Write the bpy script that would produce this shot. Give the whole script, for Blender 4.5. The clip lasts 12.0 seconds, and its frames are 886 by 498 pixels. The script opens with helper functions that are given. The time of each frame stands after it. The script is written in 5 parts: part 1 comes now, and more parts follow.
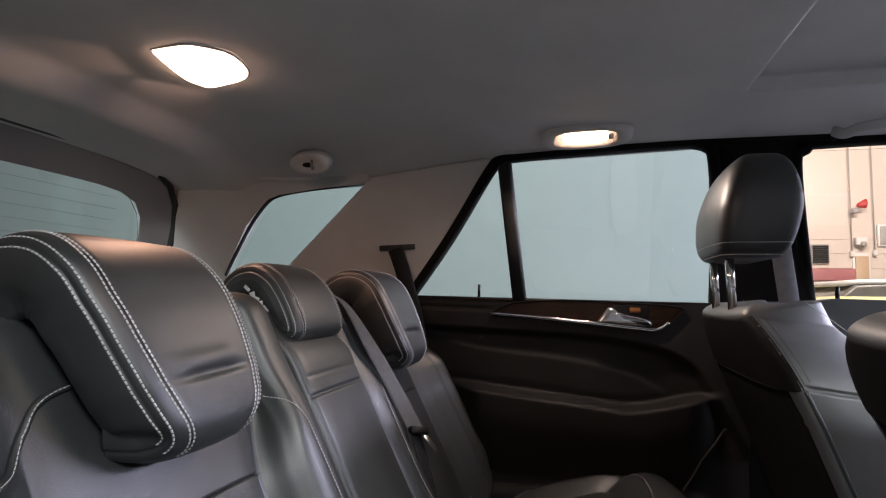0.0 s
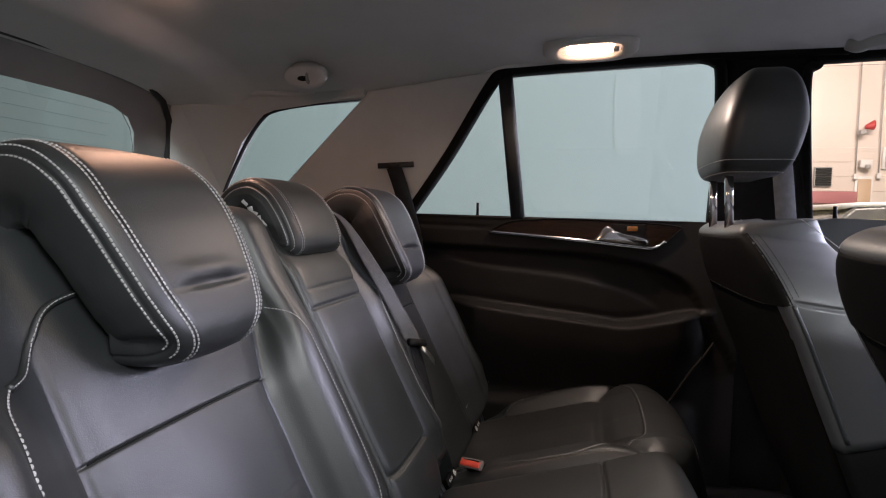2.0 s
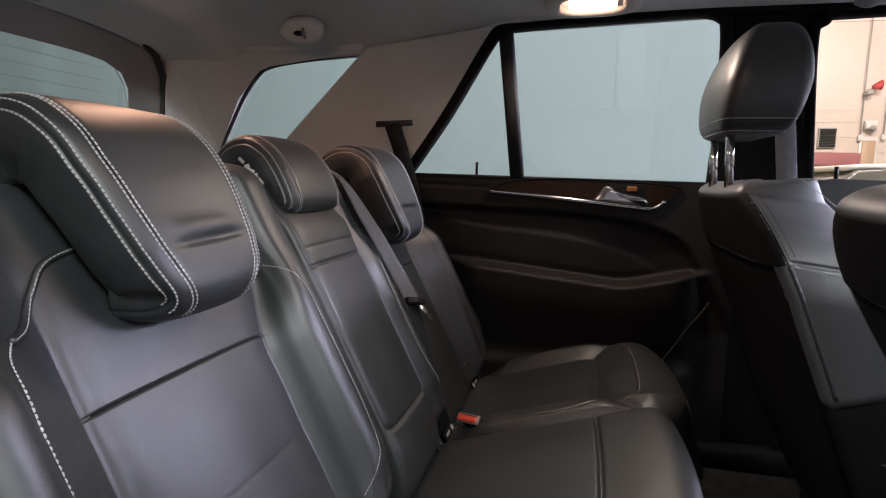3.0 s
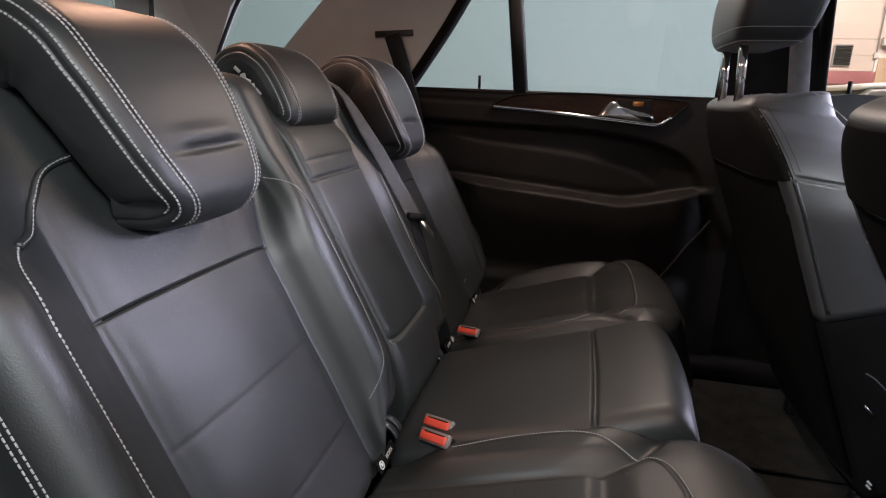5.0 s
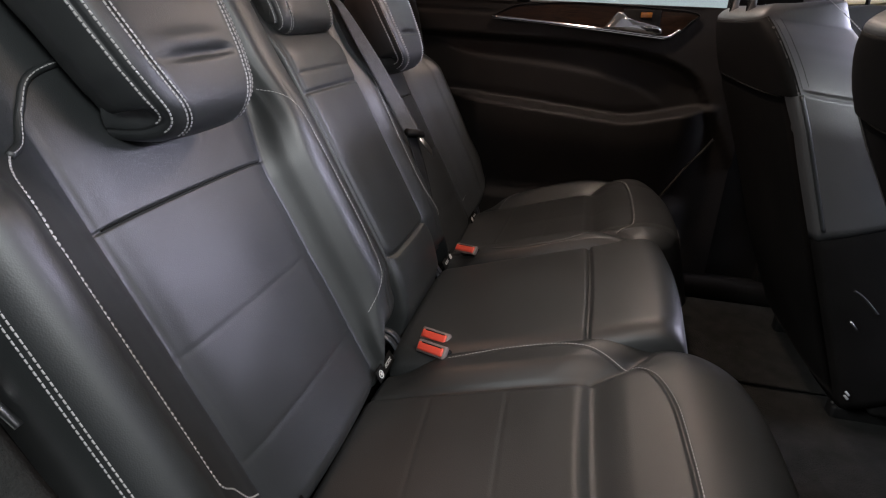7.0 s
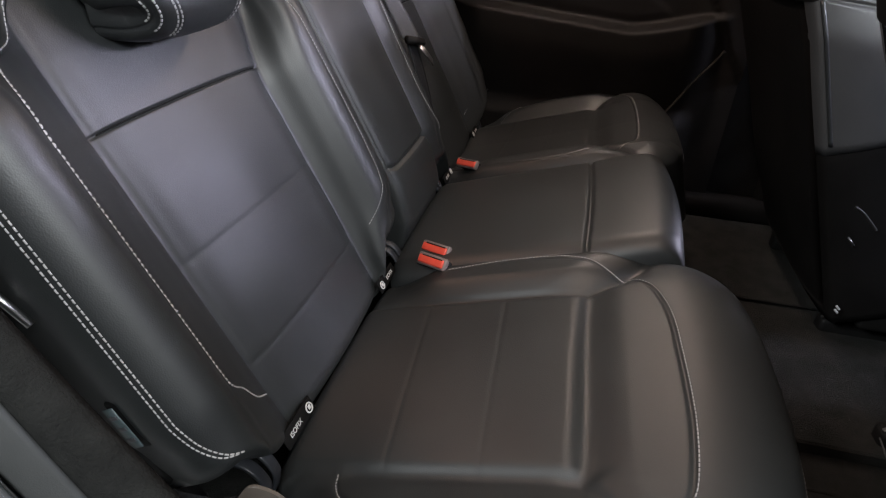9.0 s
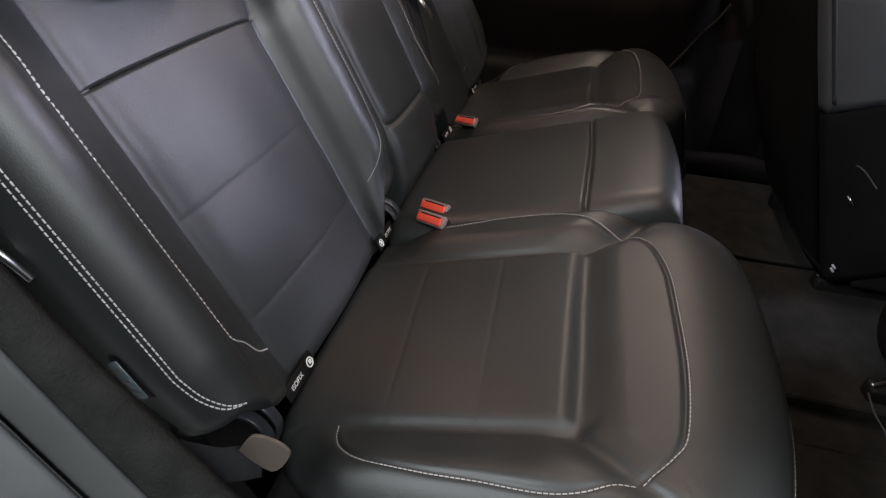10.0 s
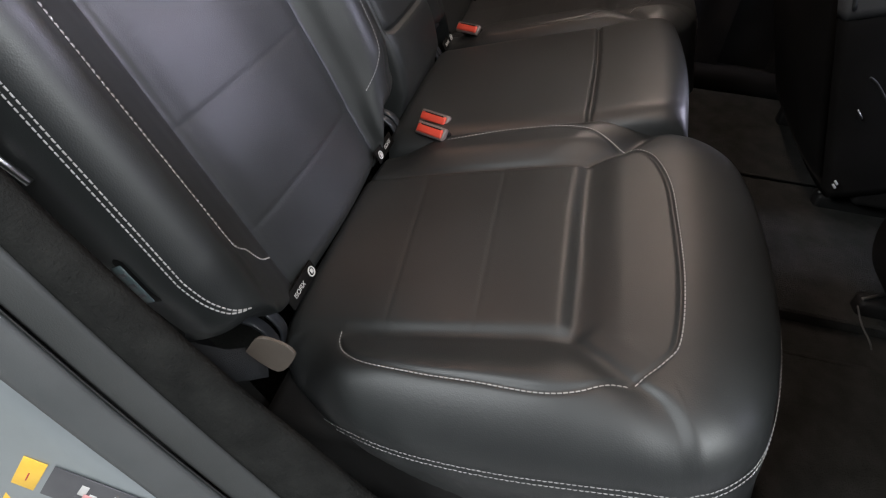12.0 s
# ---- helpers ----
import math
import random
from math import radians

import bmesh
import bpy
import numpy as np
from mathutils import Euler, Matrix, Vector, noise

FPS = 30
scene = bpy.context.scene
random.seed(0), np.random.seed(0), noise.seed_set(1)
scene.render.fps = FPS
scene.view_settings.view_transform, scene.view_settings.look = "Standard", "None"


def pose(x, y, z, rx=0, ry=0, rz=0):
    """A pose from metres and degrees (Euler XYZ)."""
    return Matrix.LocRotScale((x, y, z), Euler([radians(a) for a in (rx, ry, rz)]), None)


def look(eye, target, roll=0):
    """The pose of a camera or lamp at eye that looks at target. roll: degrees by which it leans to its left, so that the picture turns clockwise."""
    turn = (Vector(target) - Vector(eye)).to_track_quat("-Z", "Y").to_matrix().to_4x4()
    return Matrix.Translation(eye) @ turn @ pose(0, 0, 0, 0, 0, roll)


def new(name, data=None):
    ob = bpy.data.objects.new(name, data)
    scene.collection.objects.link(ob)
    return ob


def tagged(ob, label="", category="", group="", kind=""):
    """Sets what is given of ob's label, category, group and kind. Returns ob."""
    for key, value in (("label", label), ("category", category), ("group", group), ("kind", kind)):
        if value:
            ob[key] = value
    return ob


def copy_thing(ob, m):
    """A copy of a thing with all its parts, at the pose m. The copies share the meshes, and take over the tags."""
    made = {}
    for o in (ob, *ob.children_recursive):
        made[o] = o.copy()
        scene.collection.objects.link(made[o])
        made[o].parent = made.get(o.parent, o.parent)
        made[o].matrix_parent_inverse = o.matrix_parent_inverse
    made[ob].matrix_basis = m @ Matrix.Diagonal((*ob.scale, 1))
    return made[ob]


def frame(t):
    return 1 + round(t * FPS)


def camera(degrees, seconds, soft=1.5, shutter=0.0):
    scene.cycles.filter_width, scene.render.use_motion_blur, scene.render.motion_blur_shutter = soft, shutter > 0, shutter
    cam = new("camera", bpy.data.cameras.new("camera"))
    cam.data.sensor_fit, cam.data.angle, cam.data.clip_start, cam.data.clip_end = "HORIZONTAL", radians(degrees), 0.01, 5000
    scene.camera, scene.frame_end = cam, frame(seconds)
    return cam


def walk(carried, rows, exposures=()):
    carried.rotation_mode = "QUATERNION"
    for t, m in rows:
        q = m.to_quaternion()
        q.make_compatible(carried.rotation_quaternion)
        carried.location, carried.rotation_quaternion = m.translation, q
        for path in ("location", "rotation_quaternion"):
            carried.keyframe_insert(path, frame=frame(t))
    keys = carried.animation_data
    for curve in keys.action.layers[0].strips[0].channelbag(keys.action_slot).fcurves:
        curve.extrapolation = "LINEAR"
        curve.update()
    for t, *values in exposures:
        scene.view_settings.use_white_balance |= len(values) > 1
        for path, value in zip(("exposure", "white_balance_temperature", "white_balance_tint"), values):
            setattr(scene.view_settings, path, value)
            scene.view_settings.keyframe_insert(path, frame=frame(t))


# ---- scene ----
cam = camera(75.4, 12.0, 1.15)
PATH = [
    (0, (-0.041, 0.228, 1.351), (-0.507, 2.166, 1.512), 1.0),
    (0.5, (-0.041, 0.227, 1.349), (-0.505, 2.17, 1.439), 1.2),
    (1, (-0.039, 0.228, 1.346), (-0.504, 2.173, 1.368), 1.2),
    (1.5, (-0.038, 0.227, 1.343), (-0.502, 2.172, 1.298), 1.3),
    (2, (-0.037, 0.228, 1.341), (-0.498, 2.171, 1.229), 1.3),
    (2.5, (-0.035, 0.228, 1.339), (-0.494, 2.167, 1.161), 1.4),
    (3, (-0.033, 0.228, 1.337), (-0.488, 2.16, 1.09), 1.5),
    (5, (-0.035, 0.226, 1.324), (-0.471, 2.109, 0.81), 1.8),
    (5.5, (-0.036, 0.226, 1.322), (-0.464, 2.091, 0.742), 1.9),
    (6, (-0.034, 0.224, 1.321), (-0.457, 2.07, 0.677), 2.0),
    (6.5, (-0.033, 0.224, 1.319), (-0.449, 2.048, 0.611), 2.0),
    (7, (-0.031, 0.224, 1.316), (-0.437, 2.024, 0.544), 2.2),
    (9, (-0.032, 0.22, 1.304), (-0.397, 1.901, 0.285), 2.8),
    (9.5, (-0.03, 0.218, 1.303), (-0.384, 1.866, 0.225), 2.9),
    (10, (-0.03, 0.217, 1.302), (-0.37, 1.827, 0.166), 3.1),
    (10.5, (-0.031, 0.215, 1.298), (-0.358, 1.788, 0.107), 3.3),
    (11, (-0.031, 0.214, 1.296), (-0.346, 1.745, 0.049), 3.4),
    (11.5, (-0.031, 0.212, 1.294), (-0.33, 1.702, -0.006), 3.7),
    (12, (-0.03, 0.211, 1.292), (-0.315, 1.656, -0.061), 3.9),
]
walk(cam, [(t, look(eye, target, roll)) for t, eye, target, roll in PATH])

C = 1.205          # the car's centre line; x runs forward, y to the car's left side, z up from the garage floor

# ---- world and lights ----
world = bpy.data.worlds.new("garage_dim")
scene.world = world
world.use_nodes = True
world.node_tree.nodes["Background"].inputs[0].default_value = (0.75, 0.85, 1.0, 1)
world.node_tree.nodes["Background"].inputs[1].default_value = 0.015


def area_lamp(name, m, size, watts, colour, size_y=None, spread=180):
    data = bpy.data.lights.new(name, "AREA")
    data.energy, data.color, data.size, data.spread = watts, colour, size, radians(spread)
    if size_y:
        data.shape, data.size_y = "RECTANGLE", size_y
    ob = new(name, data)
    ob.matrix_world = m
    return ob


area_lamp("garage_lamp_near", look((-2.3, -1.8, 3.25), (0.3, 1.0, 1.0)), 1.3, 120, (0.92, 0.97, 1.0), 0.6)
area_lamp("garage_lamp_front", look((1.6, -1.25, 3.05), (-0.4, 0.8, 1.1)), 1.4, 118, (0.93, 0.98, 1.0), 0.7)
area_lamp("garage_lamp_left", look((4.0, 3.0, 2.60), (-0.4, 0.9, 1.1)), 1.7, 325, (0.77, 0.76, 1.0), 0.36)
area_lamp("garage_lamp_ahead", look((4.2, 1.0, 3.2), (-0.3, 1.0, 1.0)), 2.4, 190, (0.77, 0.80, 1.0), 0.8)
# unseen fill lamp, added over the car to brighten the partition wall
area_lamp("partition_fill", look((-1.2, 1.7, 4.3), (-1.2, 3.6, 1.4)), 4.5, 34, (0.95, 1.0, 1.0), 0.3)
area_lamp("garage_lamp_far", look((3.6, 6.2, 4.25), (4.2, 10.9, 2.2)), 2.6, 340, (1.0, 0.80, 0.71), 0.4)
area_lamp("cargo_bulb", look((-0.77, 1.19, 1.752), (-0.77, 1.19, 0.5)), 0.10, 1.4, (1.0, 0.52, 0.35), 0.12)
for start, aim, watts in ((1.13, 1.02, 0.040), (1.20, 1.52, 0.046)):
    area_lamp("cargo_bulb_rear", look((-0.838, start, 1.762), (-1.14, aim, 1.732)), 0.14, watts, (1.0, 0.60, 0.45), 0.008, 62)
area_lamp("dome_bulb", look((-0.03, 1.706, 1.742), (0.05, 1.50, 0.9)), 0.10, 3.9, (1.0, 0.79, 0.67), 0.020, 165)
area_lamp("dome_bulb", look((-0.03, 2 * C - 1.70, 1.730), (0.10, 2 * C - 1.60, 0.9)), 0.12, 1.5, (1.0, 0.75, 0.60), 0.03, 155)

# ---- materials ----


def nodes_of(name):
    m = bpy.data.materials.new(name)
    m.use_nodes = True
    t = m.node_tree
    return m, t, t.nodes["Principled BSDF"]


def link_noise(t, scale, detail=4.0, rough=0.6, coords=None, kind="ShaderNodeTexNoise"):
    n = t.nodes.new(kind)
    n.inputs["Scale"].default_value = scale
    if kind == "ShaderNodeTexNoise":
        n.inputs["Detail"].default_value, n.inputs["Roughness"].default_value = detail, rough
    if coords is not None:
        t.links.new(coords, n.inputs["Vector"])
    return n


def ramp(t, value, low, high, a=0.3, b=0.7):
    r = t.nodes.new("ShaderNodeValToRGB")
    r.color_ramp.elements[0].position, r.color_ramp.elements[1].position = a, b
    r.color_ramp.elements[0].color, r.color_ramp.elements[1].color = (*low, 1), (*high, 1)
    t.links.new(value, r.inputs[0])
    return r.outputs[0]


def span(t, value, low, high):
    n = t.nodes.new("ShaderNodeMapRange")
    n.inputs["To Min"].default_value, n.inputs["To Max"].default_value = low, high
    t.links.new(value, n.inputs["Value"])
    return n.outputs[0]


def surface(name, low, high, rough=(0.4, 0.55), grain=300.0, relief=0.05, broad=6.0, metal=0.0, spec=0.5, cells=False, coat=0.0, depth=0.001, sheen=0.0):
    """A surface with broad and fine variation in colour and roughness, and a fine relief."""
    m, t, p = nodes_of(name)
    at = t.nodes.new("ShaderNodeTexCoord").outputs["Object"]
    wide, fine = link_noise(t, broad, 5, 0.6, at), link_noise(t, grain, 3, 0.6, at)
    t.links.new(ramp(t, wide.outputs[0], low, high), p.inputs["Base Color"])
    mix = t.nodes.new("ShaderNodeMath")
    mix.operation = "MULTIPLY_ADD"
    mix.inputs[1].default_value = 0.4
    t.links.new(fine.outputs[0], mix.inputs[0])
    half = t.nodes.new("ShaderNodeMath")
    half.operation = "MULTIPLY"
    half.inputs[1].default_value = 0.6
    t.links.new(wide.outputs[0], half.inputs[0])
    t.links.new(half.outputs[0], mix.inputs[2])
    t.links.new(span(t, mix.outputs[0], *rough), p.inputs["Roughness"])
    bump = t.nodes.new("ShaderNodeBump")
    bump.inputs["Strength"].default_value, bump.inputs["Distance"].default_value = relief, depth
    if cells:
        v = link_noise(t, grain, coords=at, kind="ShaderNodeTexVoronoi")
        t.links.new(v.outputs["Distance"], bump.inputs["Height"])
    else:
        t.links.new(fine.outputs[0], bump.inputs["Height"])
    t.links.new(bump.outputs[0], p.inputs["Normal"])
    p.inputs["Metallic"].default_value, p.inputs["Specular IOR Level"].default_value = metal, spec
    p.inputs["Coat Weight"].default_value, p.inputs["Coat Roughness"].default_value = coat, 0.05
    p.inputs["Sheen Weight"].default_value = sheen
    return m


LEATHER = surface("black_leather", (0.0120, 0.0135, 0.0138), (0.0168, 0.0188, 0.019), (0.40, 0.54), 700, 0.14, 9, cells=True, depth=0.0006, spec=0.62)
# same black leather, paler: the light on the front seats' sides is in its colour
LEATHER_FRONT = surface("black_leather_lit", (0.042, 0.0427, 0.0435), (0.054, 0.0549, 0.056), (0.42, 0.54), 650, 0.12, 7, cells=True, depth=0.0006, spec=0.62)
THREAD = surface("grey_thread", (0.24, 0.237, 0.232), (0.34, 0.335, 0.33), (0.6, 0.8), 900, 0.2, 40)
PLASTIC = surface("black_plastic", (0.0055, 0.0055, 0.0055), (0.009, 0.0087, 0.0084), (0.5, 0.66), 700, 0.25, 8, spec=0.16)
DOORSKIN = surface("dark_door_skin", (0.0085, 0.0079, 0.0074), (0.0130, 0.0121, 0.0113), (0.52, 0.66), 800, 0.3, 8, cells=True, depth=0.0005, spec=0.16)
HEADLINER = surface("grey_headliner_cloth", (0.43, 0.42, 0.398), (0.48, 0.468, 0.444), (0.85, 0.95), 900, 0.5, 5, spec=0.15, depth=0.0008, sheen=0.1)
TAILTRIM = surface("dark_grey_tailgate_trim", (0.155, 0.160, 0.153), (0.185, 0.190, 0.182), (0.6, 0.75), 700, 0.3, 5, spec=0.3)
TRIM = surface("grey_pillar_trim", (0.345, 0.345, 0.326), (0.39, 0.39, 0.37), (0.55, 0.7), 700, 0.3, 5, spec=0.35)
CARPET = surface("black_carpet", (0.016, 0.0163, 0.0155), (0.034, 0.0343, 0.0325), (0.9, 1.0), 420, 1.0, 20, spec=0.1, depth=0.004)
FELT = surface("charcoal_felt_seal", (0.0095, 0.0098, 0.0092), (0.019, 0.0193, 0.018), (0.9, 1.0), 300, 1.0, 30, spec=0.1, depth=0.002)
RUBBER = surface("black_rubber", (0.010, 0.010, 0.010), (0.018, 0.018, 0.017), (0.55, 0.7), 500, 0.2, 12, spec=0.35)
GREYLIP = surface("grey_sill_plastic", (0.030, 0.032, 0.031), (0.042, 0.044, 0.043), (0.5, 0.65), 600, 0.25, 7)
PAINT = surface("silver_grey_paint", (0.30, 0.335, 0.34), (0.35, 0.385, 0.39), (0.26, 0.36), 2500, 0.03, 5, metal=0.55, coat=0.6)
CHROME = surface("chrome", (0.84, 0.83, 0.82), (0.90, 0.89, 0.88), (0.05, 0.14), 300, 0.02, 20, metal=1.0)
STEEL = surface("dull_steel", (0.42, 0.42, 0.41), (0.55, 0.55, 0.54), (0.25, 0.4), 400, 0.1, 30, metal=1.0)
RED = surface("red_buckle_plastic", (0.72, 0.075, 0.045), (0.80, 0.10, 0.06), (0.35, 0.5), 400, 0.1, 30)
WEBBING = surface("grey_black_webbing", (0.050, 0.051, 0.054), (0.075, 0.076, 0.080), (0.6, 0.8), 1400, 0.8, 60, spec=0.3)
LABELDARK = surface("dark_label_foil", (0.06, 0.06, 0.065), (0.09, 0.09, 0.095), (0.3, 0.45), 200, 0.05, 20)
YELLOW = surface("yellow_label", (0.80, 0.47, 0.05), (0.88, 0.56, 0.08), (0.4, 0.55), 200, 0.05, 40)
WHITE = surface("white_print", (0.48, 0.47, 0.45), (0.58, 0.57, 0.55), (0.5, 0.7), 300, 0.05, 30)
PINK = surface("pink_print", (0.62, 0.28, 0.28), (0.70, 0.34, 0.33), (0.5, 0.7), 300, 0.05, 30)
TEALGREY = surface("teal_grey_foil", (0.06, 0.085, 0.09), (0.10, 0.13, 0.135), (0.3, 0.5), 200, 0.1, 60)
PRINTGREY = surface("pale_print", (0.35, 0.35, 0.35), (0.5, 0.5, 0.5), (0.4, 0.6), 300, 0.05, 40)
DARKWEB = surface("black_webbing", (0.005, 0.0056, 0.0066), (0.009, 0.0098, 0.011), (0.6, 0.75), 1400, 0.8, 60, spec=0.2)
AMBER = surface("amber_lacquer", (0.10, 0.034, 0.005), (0.16, 0.06, 0.009), (0.12, 0.2), 200, 0.02, 40, coat=0.8)
BACKPANEL = surface("matte_black_seat_back", (0.0045, 0.0043, 0.0041), (0.0075, 0.0071, 0.0068), (0.7, 0.85), 700, 0.3, 9, cells=True, spec=0.07, depth=0.0005)
BUCKLERIM = surface("grey_buckle_plastic", (0.16, 0.125, 0.118), (0.21, 0.165, 0.155), (0.3, 0.45), 300, 0.05, 30)
CLIPGREY = surface("dark_blue_grey_plastic", (0.014, 0.015, 0.018), (0.024, 0.026, 0.030), (0.3, 0.45), 300, 0.05, 30)
# the doorway's paint where it curves away, its shading put into a darker grey
SILLSHADE = surface("shaded_sill_paint", (0.052, 0.056, 0.056), (0.072, 0.076, 0.076), (0.4, 0.55), 800, 0.15, 8)
BEIGE = surface("beige_plastic", (0.048, 0.038, 0.030), (0.066, 0.054, 0.043), (0.5, 0.65), 300, 0.1, 20)
TEALWALL = surface("pale_teal_wall_paint", (0.245, 0.288, 0.268), (0.268, 0.31, 0.289), (0.55, 0.75), 60, 0.15, 0.9)
TEALPALE = surface("paler_teal_wall", (0.262, 0.305, 0.287), (0.282, 0.322, 0.303), (0.55, 0.75), 60, 0.15, 0.9)
CREAMWALL = surface("cream_siding_paint", (0.74, 0.66, 0.60), (0.80, 0.72, 0.66), (0.25, 0.4), 40, 0.1, 0.7)
MAROON = surface("faded_maroon_paint", (0.42, 0.17, 0.19), (0.50, 0.22, 0.23), (0.4, 0.55), 60, 0.1, 2)
GREYWALL = surface("grey_garage_wall_paint", (0.19, 0.19, 0.185), (0.23, 0.23, 0.225), (0.5, 0.7), 60, 0.15, 0.9)
GARAGEFLOOR = surface("sealed_concrete", (0.22, 0.217, 0.21), (0.28, 0.276, 0.268), (0.35, 0.6), 35, 0.3, 1.2)
GREYMETAL = surface("grey_painted_metal", (0.36, 0.35, 0.34), (0.44, 0.43, 0.42), (0.4, 0.55), 200, 0.1, 10)
BOXWHITE = surface("white_enamel", (0.72, 0.71, 0.70), (0.80, 0.79, 0.78), (0.35, 0.5), 100, 0.05, 8)
REDPAINT = surface("red_enamel", (0.48, 0.04, 0.04), (0.56, 0.06, 0.05), (0.35, 0.5), 100, 0.05, 8)
CARYELLOW = surface("pale_yellow_car_paint", (0.70, 0.66, 0.30), (0.74, 0.70, 0.34), (0.2, 0.3), 400, 0.02, 4, coat=0.7)
CARGLASS = surface("grey_car_glass", (0.10, 0.10, 0.095), (0.14, 0.138, 0.13), (0.08, 0.15), 60, 0.02, 2)
TANDOOR = surface("tan_door_paint", (0.52, 0.38, 0.26), (0.58, 0.43, 0.30), (0.4, 0.55), 60, 0.1, 3)


def wood_material():
    m, t, p = nodes_of("dark_walnut_veneer")
    at = t.nodes.new("ShaderNodeTexCoord").outputs["Object"]
    stretch = t.nodes.new("ShaderNodeMapping")
    stretch.inputs["Scale"].default_value = (6, 40, 60)
    t.links.new(at, stretch.inputs["Vector"])
    n = link_noise(t, 2.4, 8, 0.65, stretch.outputs[0])
    n.inputs["Distortion"].default_value = 1.2
    t.links.new(ramp(t, n.outputs[0], (0.004, 0.0022, 0.0014), (0.026, 0.012, 0.005), 0.35, 0.72), p.inputs["Base Color"])
    p.inputs["Roughness"].default_value = 0.3
    p.inputs["Specular IOR Level"].default_value = 0.1
    p.inputs["Coat Weight"].default_value, p.inputs["Coat Roughness"].default_value = 0.25, 0.03
    return m


WOOD = wood_material()


def glass_material(name, tint):
    m, t, p = nodes_of(name)
    p.inputs["Base Color"].default_value = (*tint, 1)
    p.inputs["Transmission Weight"].default_value, p.inputs["Roughness"].default_value, p.inputs["IOR"].default_value = 1.0, 0.0, 1.45
    return m


GLASS = glass_material("window_glass", (0.93, 0.97, 0.96))
GLASS_REAR = glass_material("tinted_rear_glass", (0.88, 0.95, 0.95))


def glow(name, colour, strength):
    m, t, p = nodes_of(name)
    n = link_noise(t, 30, 2, 0.5, t.nodes.new("ShaderNodeTexCoord").outputs["Object"])
    p.inputs["Base Color"].default_value = (0.8, 0.78, 0.74, 1)
    p.inputs["Emission Color"].default_value = (*colour, 1)
    t.links.new(span(t, n.outputs[0], strength * 0.85, strength * 1.1), p.inputs["Emission Strength"])
    return m


LAMPWHITE = glow("lit_cargo_lens", (1.0, 0.62, 0.45), 13.0)
LAMPWARM = glow("lit_dome_lens", (1.0, 0.64, 0.46), 14.0)
LAMPDIM = glow("lit_dome_side", (1.0, 0.58, 0.42), 0.9)

# ---- mesh tools ----


def mesh(verts, faces, smooth=True):
    me = bpy.data.meshes.new("m")
    me.from_pydata([tuple(v) for v in verts], [], faces)
    me.polygons.foreach_set("use_smooth", [smooth] * len(me.polygons))
    me.update()
    return me


def from_bm(bm, smooth=False):
    me = bpy.data.meshes.new("m")
    bmesh.ops.recalc_face_normals(bm, faces=bm.faces)
    bm.to_mesh(me)
    bm.free()
    me.polygons.foreach_set("use_smooth", [smooth] * len(me.polygons))
    return me


def part(name, me, material, parent=None, label=""):
    me.name = name
    me.materials.append(material)
    ob = new(name, me)
    if parent is not None:
        ob.parent = parent
    return tagged(ob, label) if label else ob


def thing(name, label, category, at=(0, 0, 0), group="", kind=""):
    """An Empty at the thing's base. Its parts are modelled in the car's frame."""
    ob = new(name)
    ob.empty_display_size = 0.05
    ob.location = at
    return tagged(ob, label, category, group, kind)


def under(ob, name, me, material, label=""):
    """A part of a thing whose mesh is given in the car's frame."""
    p = part(name, me, material, ob, label)
    base = ob
    off = Vector(base.location)
    while base.parent is not None:
        base = base.parent
        off = off + Vector(base.location)
    me.transform(Matrix.Translation(-off))
    return p


def grid(points, closed_u=False, flip=False):
    """A sheet of quads over rows of points."""
    h, w = len(points), len(points[0])
    verts = [p for row in points for p in row]
    faces = []
    for i in range(h - 1):
        for j in range(w if closed_u else w - 1):
            k = (j + 1) % w
            f = (i * w + j, i * w + k, (i + 1) * w + k, (i + 1) * w + j)
            faces.append(f[::-1] if flip else f)
    return verts, faces


def loft(rings, caps=True, smooth=True, flip=False):
    verts, faces = grid(rings, True, flip)
    w = len(rings[0])
    if caps:
        a, b = tuple(range(w)), tuple(range((len(rings) - 1) * w, len(rings) * w))
        faces += [a if flip else a[::-1], b[::-1] if flip else b]
    me = mesh(verts, faces, smooth)
    if caps:
        bm = bmesh.new()
        bm.from_mesh(me)
        bmesh.ops.recalc_face_normals(bm, faces=bm.faces)
        bm.to_mesh(me)
        bm.free()
    return me


def smooth01(a, b, x):
    t = min(1.0, max(0.0, (x - a) / (b - a)))
    return t * t * (3 - 2 * t)


def bell(x, at, width):
    return math.exp(-((x - at) / width) ** 2)


def spline(pts, n):
    """A Catmull-Rom curve through points of any dimension, n samples, even in index."""
    pts = [tuple(p) for p in pts]
    out = []
    for k in range(n):
        t = k / (n - 1) * (len(pts) - 1)
        i = min(int(t), len(pts) - 2)
        t -= i
        p0, p1, p2, p3 = pts[max(i - 1, 0)], pts[i], pts[i + 1], pts[min(i + 2, len(pts) - 1)]
        out.append(tuple(0.5 * (2 * b + (c - a) * t + (2 * a - 5 * b + 4 * c - d) * t * t + (3 * b - a - 3 * c + d) * t ** 3)
                         for a, b, c, d in zip(p0, p1, p2, p3)))
    return out


def sweep(pts, section, up=(0, 0, 1), caps=True, smooth=True):
    """A section (pairs: sideways, upwards) drawn along points."""
    pts = [Vector(p) for p in pts]
    rings = []
    for i, p in enumerate(pts):
        d = (pts[min(i + 1, len(pts) - 1)] - pts[max(i - 1, 0)]).normalized()
        side = d.cross(Vector(up)).normalized()
        top = side.cross(d).normalized()
        rings.append([p + side * a + top * b for a, b in section])
    return loft(rings, caps, smooth)


